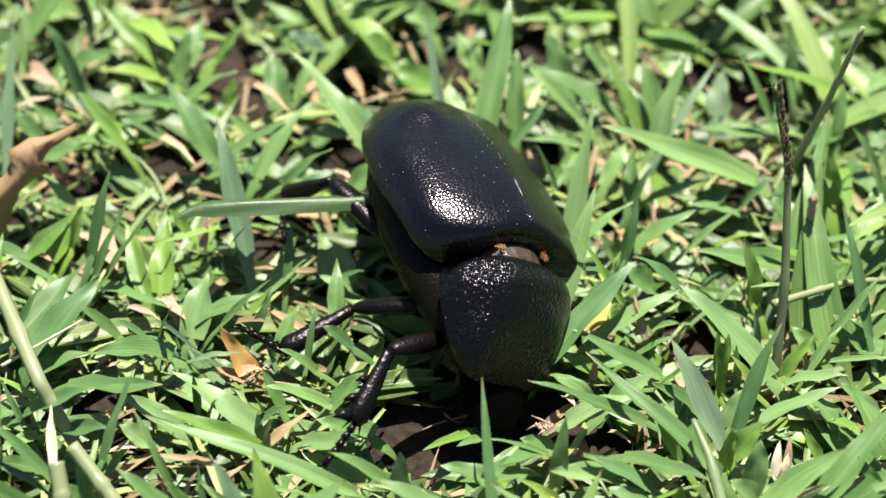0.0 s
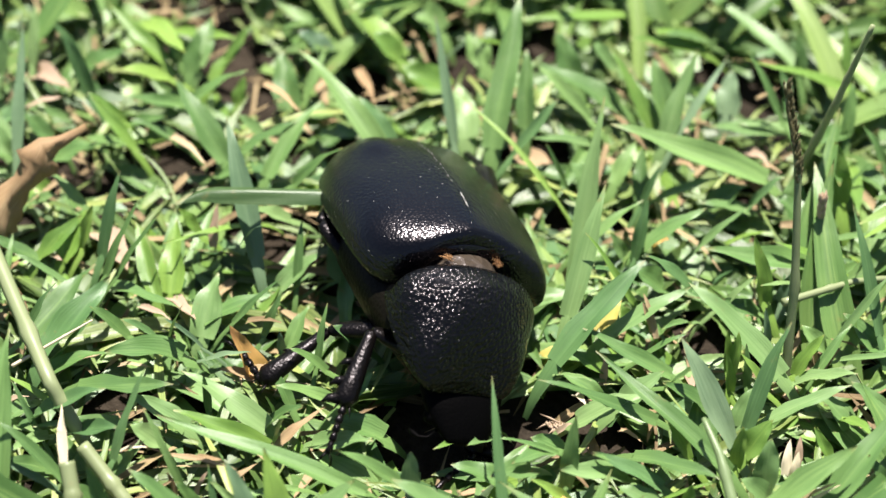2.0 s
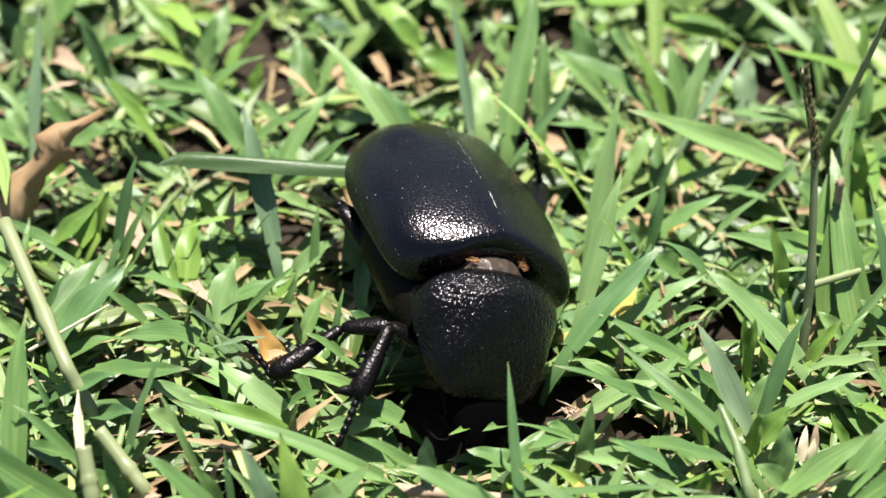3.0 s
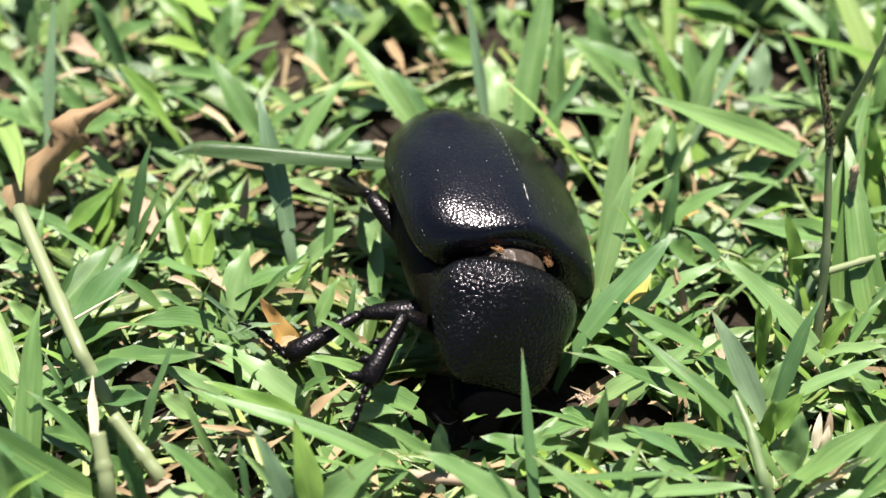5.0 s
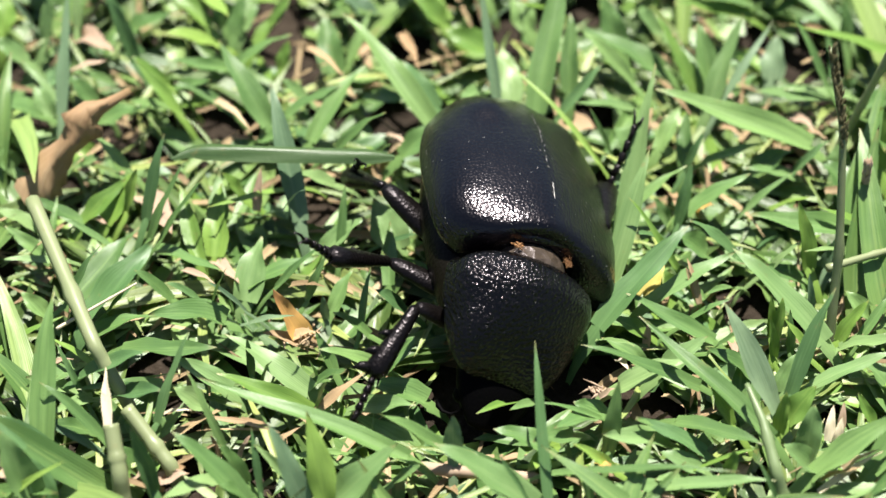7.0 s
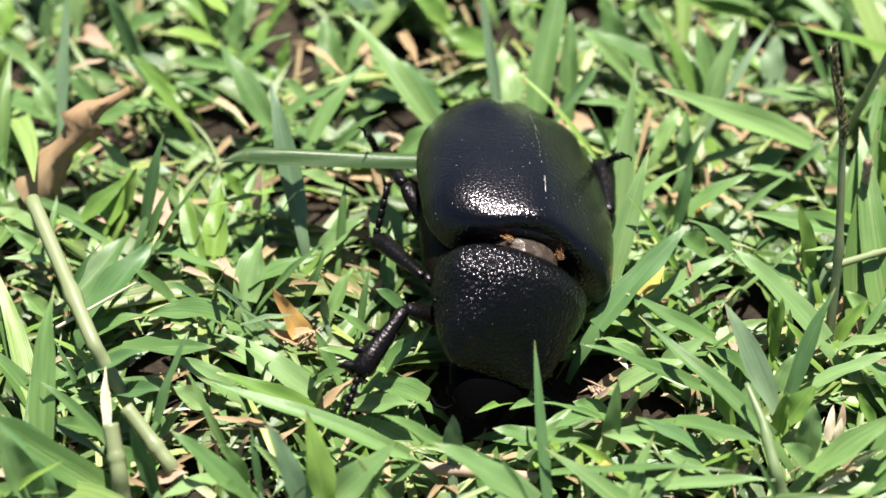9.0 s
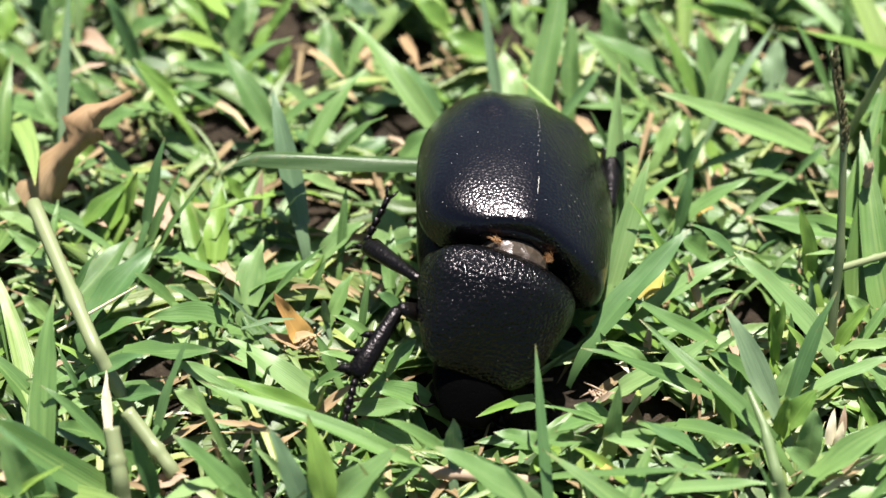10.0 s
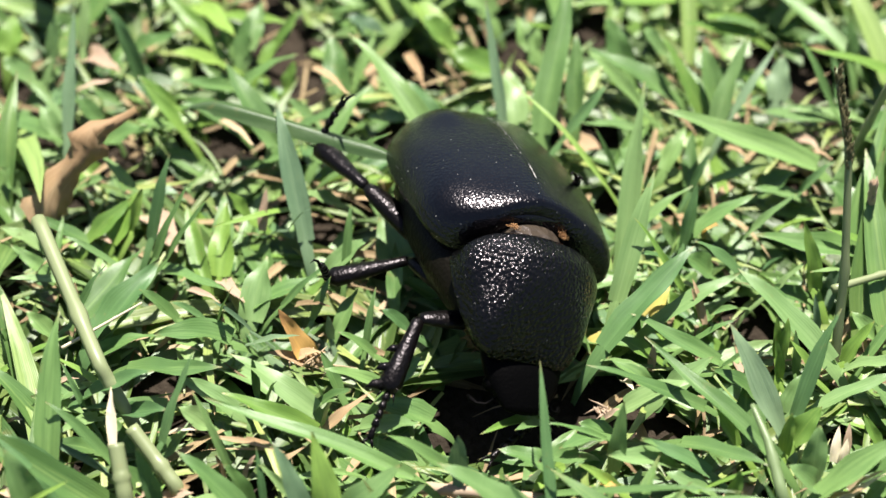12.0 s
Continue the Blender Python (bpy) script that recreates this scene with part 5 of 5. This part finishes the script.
part("tuft", tuft((3.5, -2.5, 13.9), (0.22, 0.36, 0.1), 0.5, 90, (-0.5, -0.6, 0.5), 2), FUR, beetle, "tawny bristles")
part("abdomen", loft(((-12.5, 3.0, 1.6, 4.0), (-10.5, 5.8, 1.0, 5.5), (-6, 8.0, 0.6, 9.2), (0, 9.8, 0.2, 10.6), (7, 10.8, 0.4, 10.6), (14, 10.2, 1.2, 9.4),
                      (20, 7.6, 2.4, 8.0), (23.5, 4.4, 3.8, 7.0), (24.8, 1.5, 4.8, 6.2))), BELLY, beetle, "dark brown glossy underside")
head = part("head", loft(((-17.6, 1.4, -1.0, -0.4), (-17.2, 2.6, -1.3, 0.1), (-16.2, 3.3, -1.4, 1.2), (-14.8, 4.3, -1.2, 2.6), (-13.2, 4.9, -0.6, 3.8), (-11.5, 5.2, 0.4, 4.4),
                   (-10.0, 4.0, 1.5, 4.4))), HEAD, beetle, "small matt black head bent to the ground")
head.location = (-0.0005, -0.0009, 0.0010)
for sx in (-1, 1):
    part("eye", loft(((-15.2, 0.3, 0.3, 0.9), (-14.9, 0.9, -0.2, 1.4), (-14.2, 1.15, -0.5, 1.7), (-13.5, 0.9, -0.2, 1.4), (-13.2, 0.3, 0.3, 0.9)), 14, 1.0), HEAD,
         head).location = (sx * 3.6 * MM, 0, -0.4 * MM)
    part("antenna", Geo().tube([(sx * 3.2, -15.6, -0.6), (sx * 4.4, -16.2, -1.2), (sx * 5.2, -15.8, -1.6), (sx * 5.6, -15.0, -1.8), (sx * 5.8, -14.2, -1.9)],
                               [0.15, 0.15, 0.2, 0.35, 0.15], 8), HEAD, head)
    part("chest_bristles", tuft((sx * 5.8, -9.0, 3.2), (0.5, 1.3, 0.5), 0.8, 90, (sx * 1.0, -0.3, -0.1), 5 + sx), FUR, beetle, "reddish bristles")


def femur(length, r):
    return Geo().tube([(0, length * s, 0.10 * math.sin(s * 3.1)) for s in (0, 0.06, 0.2, 0.4, 0.6, 0.8, 0.93, 1.0)],
                      [r * k for k in (0.35, 0.75, 1.0, 1.1, 1.05, 0.9, 0.72, 0.45)], 14, 0.72)


def tibia(length, r, side, teeth, broad):
    g = Geo().tube([(side * broad * 0.3 * s * s, length * s, 0) for s in (0, 0.05, 0.2, 0.45, 0.7, 0.9, 1.0)],
                   [r * k for k in (0.45, 0.75, 0.8, 0.98 + broad * 0.15, 1.08 + broad * 0.3, 1.2 + broad * 0.4, 0.75)], 12, 0.8)
    r2 = random.Random(int(length * 10) + side)
    for _ in range(26):
        a, s = r2.uniform(0, 6.28), r2.uniform(0.15, 0.98)
        p = Vector((math.cos(a) * r * 0.75, length * s, math.sin(a) * r * 0.5))
        g.tube([p, p + Vector((math.cos(a) * 0.55, 0.45, math.sin(a) * 0.5))], [0.06, 0.012], 4)
    for sx in (-1, 1):
        g.tube([(sx * r * 0.6, length * 0.97, 0), (sx * r * 1.1, length + 1.1, -0.1)], [0.2, 0.03], 6)
    return g


def claw_shape(length, sx):
    return Geo().tube([(sx * 0.1, length * 0.88, -0.8), (sx * 0.45, length * 0.97, -0.75), (sx * 0.7, length * 1.06, -1.1), (sx * 0.75, length * 1.09, -1.7)],
                      [0.20, 0.19, 0.13, 0.02], 6)


def tooth(length, r, side, s, size):
    p = Vector((side * r * 0.8, length * s, 0))
    return Geo().tube([p, p + Vector((side * size * 0.6, size * 0.25, 0)), p + Vector((side * size, size * 0.65, 0.05))], [size * 0.42, size * 0.3, 0.04], 8)


def tarsus(length):
    g = Geo()
    for i in range(5):
        a, b = length * (0.17 * i), length * (0.17 * i + (0.17 if i < 4 else 0.22))
        bow = lambda y: 0.9 * (y / length) ** 2
        fat = 0.50 if i < 4 else 0.42
        g.tube([(0, a, -bow(a)), (0, a + (b - a) * 0.4, -bow(a)), (0, a + (b - a) * 0.85, -bow(b)), (0, b, -bow(b))], [0.32, fat * 0.85, fat, 0.32], 8)
    return g


BODY = [
    (0, 6.85, -1.80, 5.95, 5.9, 32.9, 20.4),
    (0.5, 3.12, -1.43, 5.24, 3.6, 26.5, 14.2),
    (1, 2.13, -3.69, 4.91, -5.8, 23.0, 14.8),
    (1.5, 3.06, -4.45, 4.81, -7.3, 23.8, 15.8),
    (2, 2.65, -4.93, 4.69, -6.1, 22.7, 14.0),
    (2.5, 3.16, -5.25, 4.55, -3.0, 23.0, 15.2),
    (3, 3.16, -5.97, 4.50, -0.4, 24.1, 15.1),
    (5, 4.03, -5.98, 4.37, -1.0, 26.4, 8.2),
    (5.5, 4.34, -5.81, 4.41, -1.0, 28.8, 5.5),
    (6, 4.55, -5.56, 4.35, -0.6, 28.0, 4.5),
    (6.5, 4.40, -5.64, 4.32, -0.5, 28.7, 3.9),
    (7, 4.67, -5.34, 4.08, 0.8, 27.8, 2.3),
    (9, 4.87, -5.38, 4.19, -2.4, 22.7, -1.3),
    (9.5, 4.94, -4.14, 4.51, 0.8, 19.8, -6.9),
    (10, 4.49, -4.48, 4.60, 0.8, 19.1, -5.9),
    (10.5, 4.18, -3.72, 5.17, 1.7, 22.1, 4.4),
    (11, 3.82, -4.03, 5.27, -1.7, 22.6, 7.0),
    (11.5, 2.83, -3.51, 5.49, -4.6, 23.3, 10.1),
    (12, 4.14, -3.74, 5.65, -7.7, 25.2, 11.8),
]
FRONT_NEAR_KNEE = [
    (0, -0.0, -14.5, 14.0), (0.5, -2.7, -11.4, 14.0), (1.5, -3.2, -11.4, 14.0), (3, -2.9, -13.1, 14.0),
    (5, -2.8, -13.4, 14.0), (5.5, -2.9, -13.5, 14.0), (6.5, -3.2, -13.4, 14.0), (7, -3.0, -13.5, 14.0),
    (9, -4.2, -13.8, 14.0), (9.5, -5.0, -13.3, 14.0), (10, -5.1, -13.2, 14.0), (10.5, -4.2, -12.9, 14.0),
    (11, -4.2, -12.4, 14.0), (11.5, -4.6, -11.9, 14.0), (12, -3.3, -12.3, 14.0),
]
FRONT_NEAR_ANKLE = [
    (0, -3.8, -22.2, 11.0), (0.5, -5.5, -20.3, 11.0), (1.5, -6.3, -20.3, 11.0), (3, -6.7, -21.5, 11.0),
    (5, -7.3, -21.8, 11.0), (5.5, -7.7, -21.9, 11.0), (6.5, -8.0, -22.2, 11.0), (7, -8.0, -21.5, 11.0),
    (9, -9.6, -21.4, 11.0), (9.5, -9.7, -20.9, 11.0), (10, -9.7, -20.5, 11.0), (10.5, -8.8, -21.8, 11.0),
    (11, -8.2, -21.3, 11.0), (11.5, -7.9, -20.6, 11.0), (12, -7.0, -21.3, 11.0),
]
FRONT_NEAR_CLAW = [
    (0, -6.7, -26.2, 9.5), (0.5, -7.5, -26.5, 9.5), (1.5, -7.9, -26.2, 9.5), (3, -8.7, -27.0, 9.5),
    (5, -9.0, -27.3, 9.5), (5.5, -9.5, -27.0, 9.5), (6.5, -9.8, -26.9, 9.5), (7, -10.1, -26.8, 9.5),
    (9, -11.2, -26.6, 9.5), (9.5, -10.9, -27.0, 9.5), (10, -11.1, -26.6, 9.5), (10.5, -10.0, -26.9, 9.5),
    (11, -9.7, -27.0, 9.5), (11.5, -9.4, -27.0, 9.5), (12, -9.1, -27.3, 9.5),
]
MIDDLE_NEAR_KNEE = [
    (0, -4.3, -3.9, 8.5), (0.5, -8.1, -6.3, 8.5), (1.5, -8.2, -6.6, 8.5), (3, -8.6, -9.1, 8.5),
    (5, -8.0, -9.0, 8.5), (5.5, -2.2, -2.4, 12.0), (6, -4.2, -2.1, 12.0), (6.5, -4.4, -3.8, 12.0),
    (7, -6.2, -5.2, 12.0), (9, -2.2, -7.6, 12.0), (9.5, -2.7, -7.9, 12.0), (10, -2.7, -7.5, 12.0),
    (10.5, -1.9, -6.8, 12.0), (11, -2.8, -5.0, 12.0), (11.5, -3.0, -3.8, 10.5), (12, -4.6, -0.7, 10.5),
]
MIDDLE_NEAR_ANKLE = [
    (0, -10.5, -8.1, 7.5), (0.5, -13.7, -11.3, 7.5), (1.5, -13.4, -11.2, 7.5), (3, -13.1, -12.4, 7.5),
    (5, -12.8, -11.9, 7.5), (5.5, -6.3, -1.5, 21.1), (6, -10.4, -3.9, 19.6), (6.5, -11.4, -5.1, 19.1),
    (7, -12.7, -9.7, 18.1), (9, -7.3, -0.7, 10.0), (9.5, -8.7, -1.2, 10.0), (10, -9.0, -0.7, 10.0),
    (10.5, -6.7, -0.1, 10.0), (11, -8.4, 2.8, 10.0), (11.5, -9.0, 1.0, 10.0), (12, -11.5, -2.5, 10.0),
]
MIDDLE_NEAR_CLAW = [
    (0, -15.0, -7.4, 7.5), (0.5, -17.3, -10.1, 7.5), (1.5, -17.4, -10.1, 7.5), (3, -18.6, -11.6, 7.5),
    (5, -19.0, -11.4, 7.5), (5.5, -8.9, 4.2, 26.5), (6, -13.2, 0.6, 24.0), (6.5, -15.0, -4.2, 24.8),
    (7, -14.9, -11.6, 24.3), (9, -6.1, 5.0, 15.0), (9.5, -6.1, 4.6, 15.0), (10, -6.1, 4.3, 14.4),
    (10.5, -4.8, 1.1, 16.4), (11, -9.0, -2.3, 14.4), (11.5, -9.3, -5.1, 13.1), (12, -14.2, -5.1, 15.7),
]
HIND_NEAR_KNEE = [
    (0, -6.9, 11.3, 14.0), (0.5, -8.1, 8.5, 14.0), (1.5, -9.4, 3.9, 14.0), (2.5, -9.0, 5.2, 14.0),
    (3, -8.8, 4.8, 14.0), (5, -7.1, 4.5, 14.0), (5.5, -6.5, 3.9, 14.0), (6, -6.6, 4.5, 14.0),
    (7, -7.0, 4.6, 14.0), (9, -4.6, 4.9, 14.0), (9.5, -2.7, 3.3, 14.0), (10, -2.8, 6.0, 14.0),
    (10.5, -3.7, 6.3, 14.0), (11, -7.2, 5.5, 14.0), (11.5, -9.4, 7.4, 14.0), (12, -9.8, 7.7, 14.0),
]
HIND_NEAR_ANKLE = [
    (0, -10.3, 13.6, 10.0), (0.5, -10.1, 13.5, 10.0), (1.5, -7.1, 13.1, 10.8), (2.5, -6.9, 14.1, 10.0),
    (3, -10.9, 9.8, 10.0), (5, -10.0, 9.4, 10.0), (5.5, -10.1, 9.3, 10.0), (6, -9.8, 9.2, 10.0),
    (7, -10.2, 9.2, 10.0), (9, -7.9, 13.1, 10.0), (9.5, -0.1, 10.5, 20.8), (10, 0.3, 15.5, 12.7),
    (10.5, -2.1, 15.4, 10.1), (11, -9.1, 10.0, 10.0), (11.5, -14.6, 15.9, 13.3), (12, -16.0, 15.6, 12.8),
]
HIND_NEAR_CLAW = [
    (0, -12.7, 6.5, 10.0), (0.5, -11.4, 9.8, 10.0), (1.5, -5.1, 17.6, 10.0), (2.5, -4.9, 16.9, 10.0),
    (3, -8.7, 7.2, 17.3), (5, -7.6, 9.3, 17.6), (5.5, -8.2, 7.8, 17.6), (6, -8.1, 7.9, 17.7),
    (7, -8.6, 7.3, 17.6), (9, -8.6, 10.7, 17.6), (9.5, 6.0, 15.1, 25.6), (10, 4.3, 12.4, 18.9),
    (10.5, 0.6, 12.9, 17.2), (11, -7.4, 10.6, 17.8), (11.5, -10.2, 18.8, 19.4), (12, -12.8, 17.4, 19.9),
]
HIND_FAR_KNEE = [
    (0, 15.9, 10.8, 12.0), (0.5, 15.5, 10.7, 12.0), (1, 12.1, 10.3, 12.0), (1.5, 11.2, 9.7, 12.0),
    (2.5, 11.5, 8.6, 12.0), (3, 14.2, 3.4, 12.0), (5, 14.9, 4.0, 12.0), (5.5, 17.7, 0.4, 12.0),
    (6, 18.9, -0.8, 12.0), (7, 18.9, -0.2, 12.0), (9, 19.8, 3.6, 10.4), (9.5, 20.2, 4.6, 10.2),
    (10, 19.8, 5.0, 10.4), (11, 17.1, 2.0, 12.0), (12, 15.0, 1.6, 12.0),
]
HIND_FAR_ANKLE = [
    (0, 18.5, 19.0, 8.0), (0.5, 17.9, 19.1, 8.0), (1, 13.7, 20.0, 10.1), (1.5, 10.2, 18.9, 8.1),
    (2.5, 11.1, 16.9, 8.0), (3, 15.1, 12.8, 8.6), (5, 15.7, 13.7, 9.5), (5.5, 18.5, 10.0, 9.3),
    (6, 19.7, 8.6, 8.4), (7, 19.9, 9.1, 8.6), (9, 19.7, 11.3, 8.8), (9.5, 20.7, 12.2, 8.6),
    (10, 20.6, 12.9, 9.6), (11, 17.3, 11.4, 8.5), (12, 15.1, 10.9, 8.5),
]
HIND_FAR_CLAW = [
    (0, 17.7, 26.2, 6.0), (0.5, 17.3, 25.4, 6.0), (1, 12.7, 24.6, 6.0), (1.5, 8.9, 22.8, 6.0),
    (2.5, 10.6, 21.6, 6.0), (3, 14.3, 12.4, 17.8), (5, 12.9, 11.4, 18.0), (5.5, 19.4, 10.3, 18.5),
    (6, 22.2, 13.3, 16.0), (7, 23.9, 15.2, 14.8), (9, 21.6, 9.2, 15.3), (9.5, 21.4, 9.0, 14.7),
    (10, 22.4, 10.4, 16.9), (11, 17.7, 7.5, 16.8), (12, 15.6, 7.7, 17.1),
]
FLOATING_TIP = [
    (0, -25.3, 6.0, 14.5), (0.5, -23.9, 4.8, 14.5), (1, -23.9, 6.9, 14.5), (1.5, -23.9, 7.7, 14.5),
    (2, -25.8, 8.5, 14.5), (2.5, -27.1, 10.9, 14.5), (3, -30.9, 12.1, 14.5), (5, -30.5, 11.8, 14.5),
    (5.5, -31.3, 10.8, 14.5), (6.5, -31.1, 10.6, 14.5), (7, -32.3, 9.7, 14.5), (9, -26.2, 9.1, 14.5),
    (9.5, -25.6, 9.0, 14.5), (10.5, -25.0, 9.1, 14.5), (11, -24.9, 9.0, 14.5), (11.5, -27.2, 24.5, 14.5),
    (12, -31.5, 21.4, 14.5),
]
FLOATING_END = [
    (0, -6.9, 7.6, 14.0), (0.5, -11.0, 6.7, 14.0), (1, -9.5, 8.5, 14.0), (1.5, -9.8, 8.4, 14.0),
    (2, -9.3, 8.6, 14.0), (2.5, -9.2, 9.5, 14.0), (3, -11.8, 10.8, 14.0), (5, -11.6, 10.1, 14.0),
    (5.5, -11.8, 9.9, 14.0), (6.5, -12.3, 9.9, 14.0), (7, -12.4, 9.4, 14.0), (9, -9.5, 8.7, 14.0),
    (9.5, -9.2, 8.6, 14.0), (10.5, -8.8, 8.9, 14.0), (11, -9.0, 9.3, 14.0), (11.5, -13.1, 17.2, 14.0),
    (12, -15.4, 15.7, 14.0),
]
PUSHED_TIP = [
    (0, 24.7, 20.3, 19.0), (3, 24.7, 20.1, 19.0), (5, 24.8, 20.7, 19.0), (5.5, 24.6, 20.4, 19.0),
    (6, 24.6, 21.4, 19.0), (7, 26.0, 22.1, 19.0), (9, 23.6, 23.1, 19.0), (9.5, 21.8, 23.7, 19.0),
    (10, 21.2, 23.5, 19.0), (11, 23.7, 22.0, 19.0), (12, 23.8, 22.1, 19.0),
]


def body_pose(t):
    x, y, z, rx, ry, rz = between(BODY, t)
    return pose(x * MM, y * MM, z * MM, rx, ry, rz)


TICKS = [round(0.2 * i, 2) for i in range(61)]


def bone(start, end, up):
    """A pose at start with +y towards end and +z near up."""
    along = (end - start).normalized()
    side = along.cross(up).normalized()
    m = Matrix((side, along, side.cross(along))).transposed().to_4x4()
    m.translation = start
    return m


def leg(name, side, hip, lengths, radii, teeth, broad, knees, ankles, claws, in_world=True):
    """Three rigid pieces, thigh, shin and foot; returns their keyed poses in the beetle's space."""
    upper, lower, toe = lengths
    pieces = [part("femur", femur(upper, radii[0]), LIMB, beetle, f"shiny black {name} thigh"),
              part("tibia", tibia(lower, radii[1], side, teeth, broad), LIMB, beetle, f"toothed black {name} shin"),
              part("tarsus", tarsus(toe), LIMB, beetle, f"beaded black {name} foot with claws")]
    for s, size in teeth:
        part("tooth", tooth(lower, radii[1], side, s, size), LIMB, pieces[1])
    for sx in (-1, 1):
        part("claw", claw_shape(toe, sx), LIMB, pieces[2])
    tracks, ref = ([], [], []), Vector((0, 0.05, 1))
    for t in TICKS:
        knee, ankle, claw = (Vector(between(stops, t)) * MM for stops in (knees, ankles, claws))
        if in_world:
            back = body_pose(t).inverted()
            knee, ankle, claw = back @ knee, back @ ankle, back @ claw
        root = knee + (Vector(hip) * MM - knee).normalized() * upper * MM
        foot = knee + (ankle - knee).normalized() * lower * MM
        tracks[0].append((t, bone(root, knee, ref)))
        tracks[1].append((t, bone(knee, foot, ref)))
        tracks[2].append((t, bone(foot, claw, ref)))
    return list(zip(pieces, tracks))


def still(x, y, z):
    return [(0, x, y, z), (12, x, y, z)]


SHOVEL = ((0.45, 1.3), (0.70, 1.6), (0.93, 1.8))
SPINES = ((0.5, 0.9), (0.55, 0.6), (0.95, 0.9))
LEGS = []
LEGS += leg("front", 1, (-4.5, -7.5, 3.5), (8.0, 9.5, 6.2), (1.2, 1.0), SHOVEL, 0.5, FRONT_NEAR_KNEE, FRONT_NEAR_ANKLE, FRONT_NEAR_CLAW)
LEGS += leg("middle", 1, (-5.5, -2.5, 2.8), (9.5, 10.0, 6.8), (1.3, 0.95), SPINES, 0.7, MIDDLE_NEAR_KNEE, MIDDLE_NEAR_ANKLE, MIDDLE_NEAR_CLAW)
LEGS += leg("hind", 1, (-5.5, 4.0, 2.8), (11.0, 10.0, 8.0), (1.6, 1.05), SPINES, 1.0, HIND_NEAR_KNEE, HIND_NEAR_ANKLE, HIND_NEAR_CLAW)
LEGS += leg("hind", -1, (6.5, 4.0, 3.0), (11.0, 10.0, 9.2), (1.6, 1.0), SPINES, 0.9, HIND_FAR_KNEE, HIND_FAR_ANKLE, HIND_FAR_CLAW)
LEGS += leg("front", -1, (5.5, -8.5, 4.5), (8.0, 9.5, 8.0), (1.3, 1.05), SHOVEL, 0.45, still(4.0, -7.0, -2.2), still(3.0, -14.5, -3.0), still(-1.0, -19.0, -4.0), False)
LEGS += leg("middle", -1, (7.0, -2.5, 3.2), (9.5, 10.0, 8.5), (1.3, 1.0), SPINES, 0.4, still(4.0, -4.5, -2.6), still(6.0, 4.0, -3.2), still(8.0, 10.0, -3.2), False)


# ---- what moves ----
def motions():
    walk(beetle, [(t, body_pose(t)) for t in TICKS])
    for piece, rows in LEGS:
        walk(piece, rows)
    rows = []
    for t in TICKS:
        tip, end = Vector(between(FLOATING_TIP, t)) * MM, Vector(between(FLOATING_END, t)) * MM
        along = (end - tip).normalized()
        side = Vector((0, 0, 1)).cross(along).normalized()
        m = Matrix((along, side, along.cross(side))).transposed().to_4x4()
        m.translation = tip
        rows.append((t, m))
    walk(loose, rows)
    foot, rest = pushed.location.copy(), Vector(PUSHED_REST) * MM - pushed.location
    rows = []
    for t in TICKS:
        lean = rest.rotation_difference(Vector(between(PUSHED_TIP, t)) * MM - foot)
        rows.append((t, Matrix.Translation(foot) @ lean.to_matrix().to_4x4()))
    walk(pushed, rows)


motions()
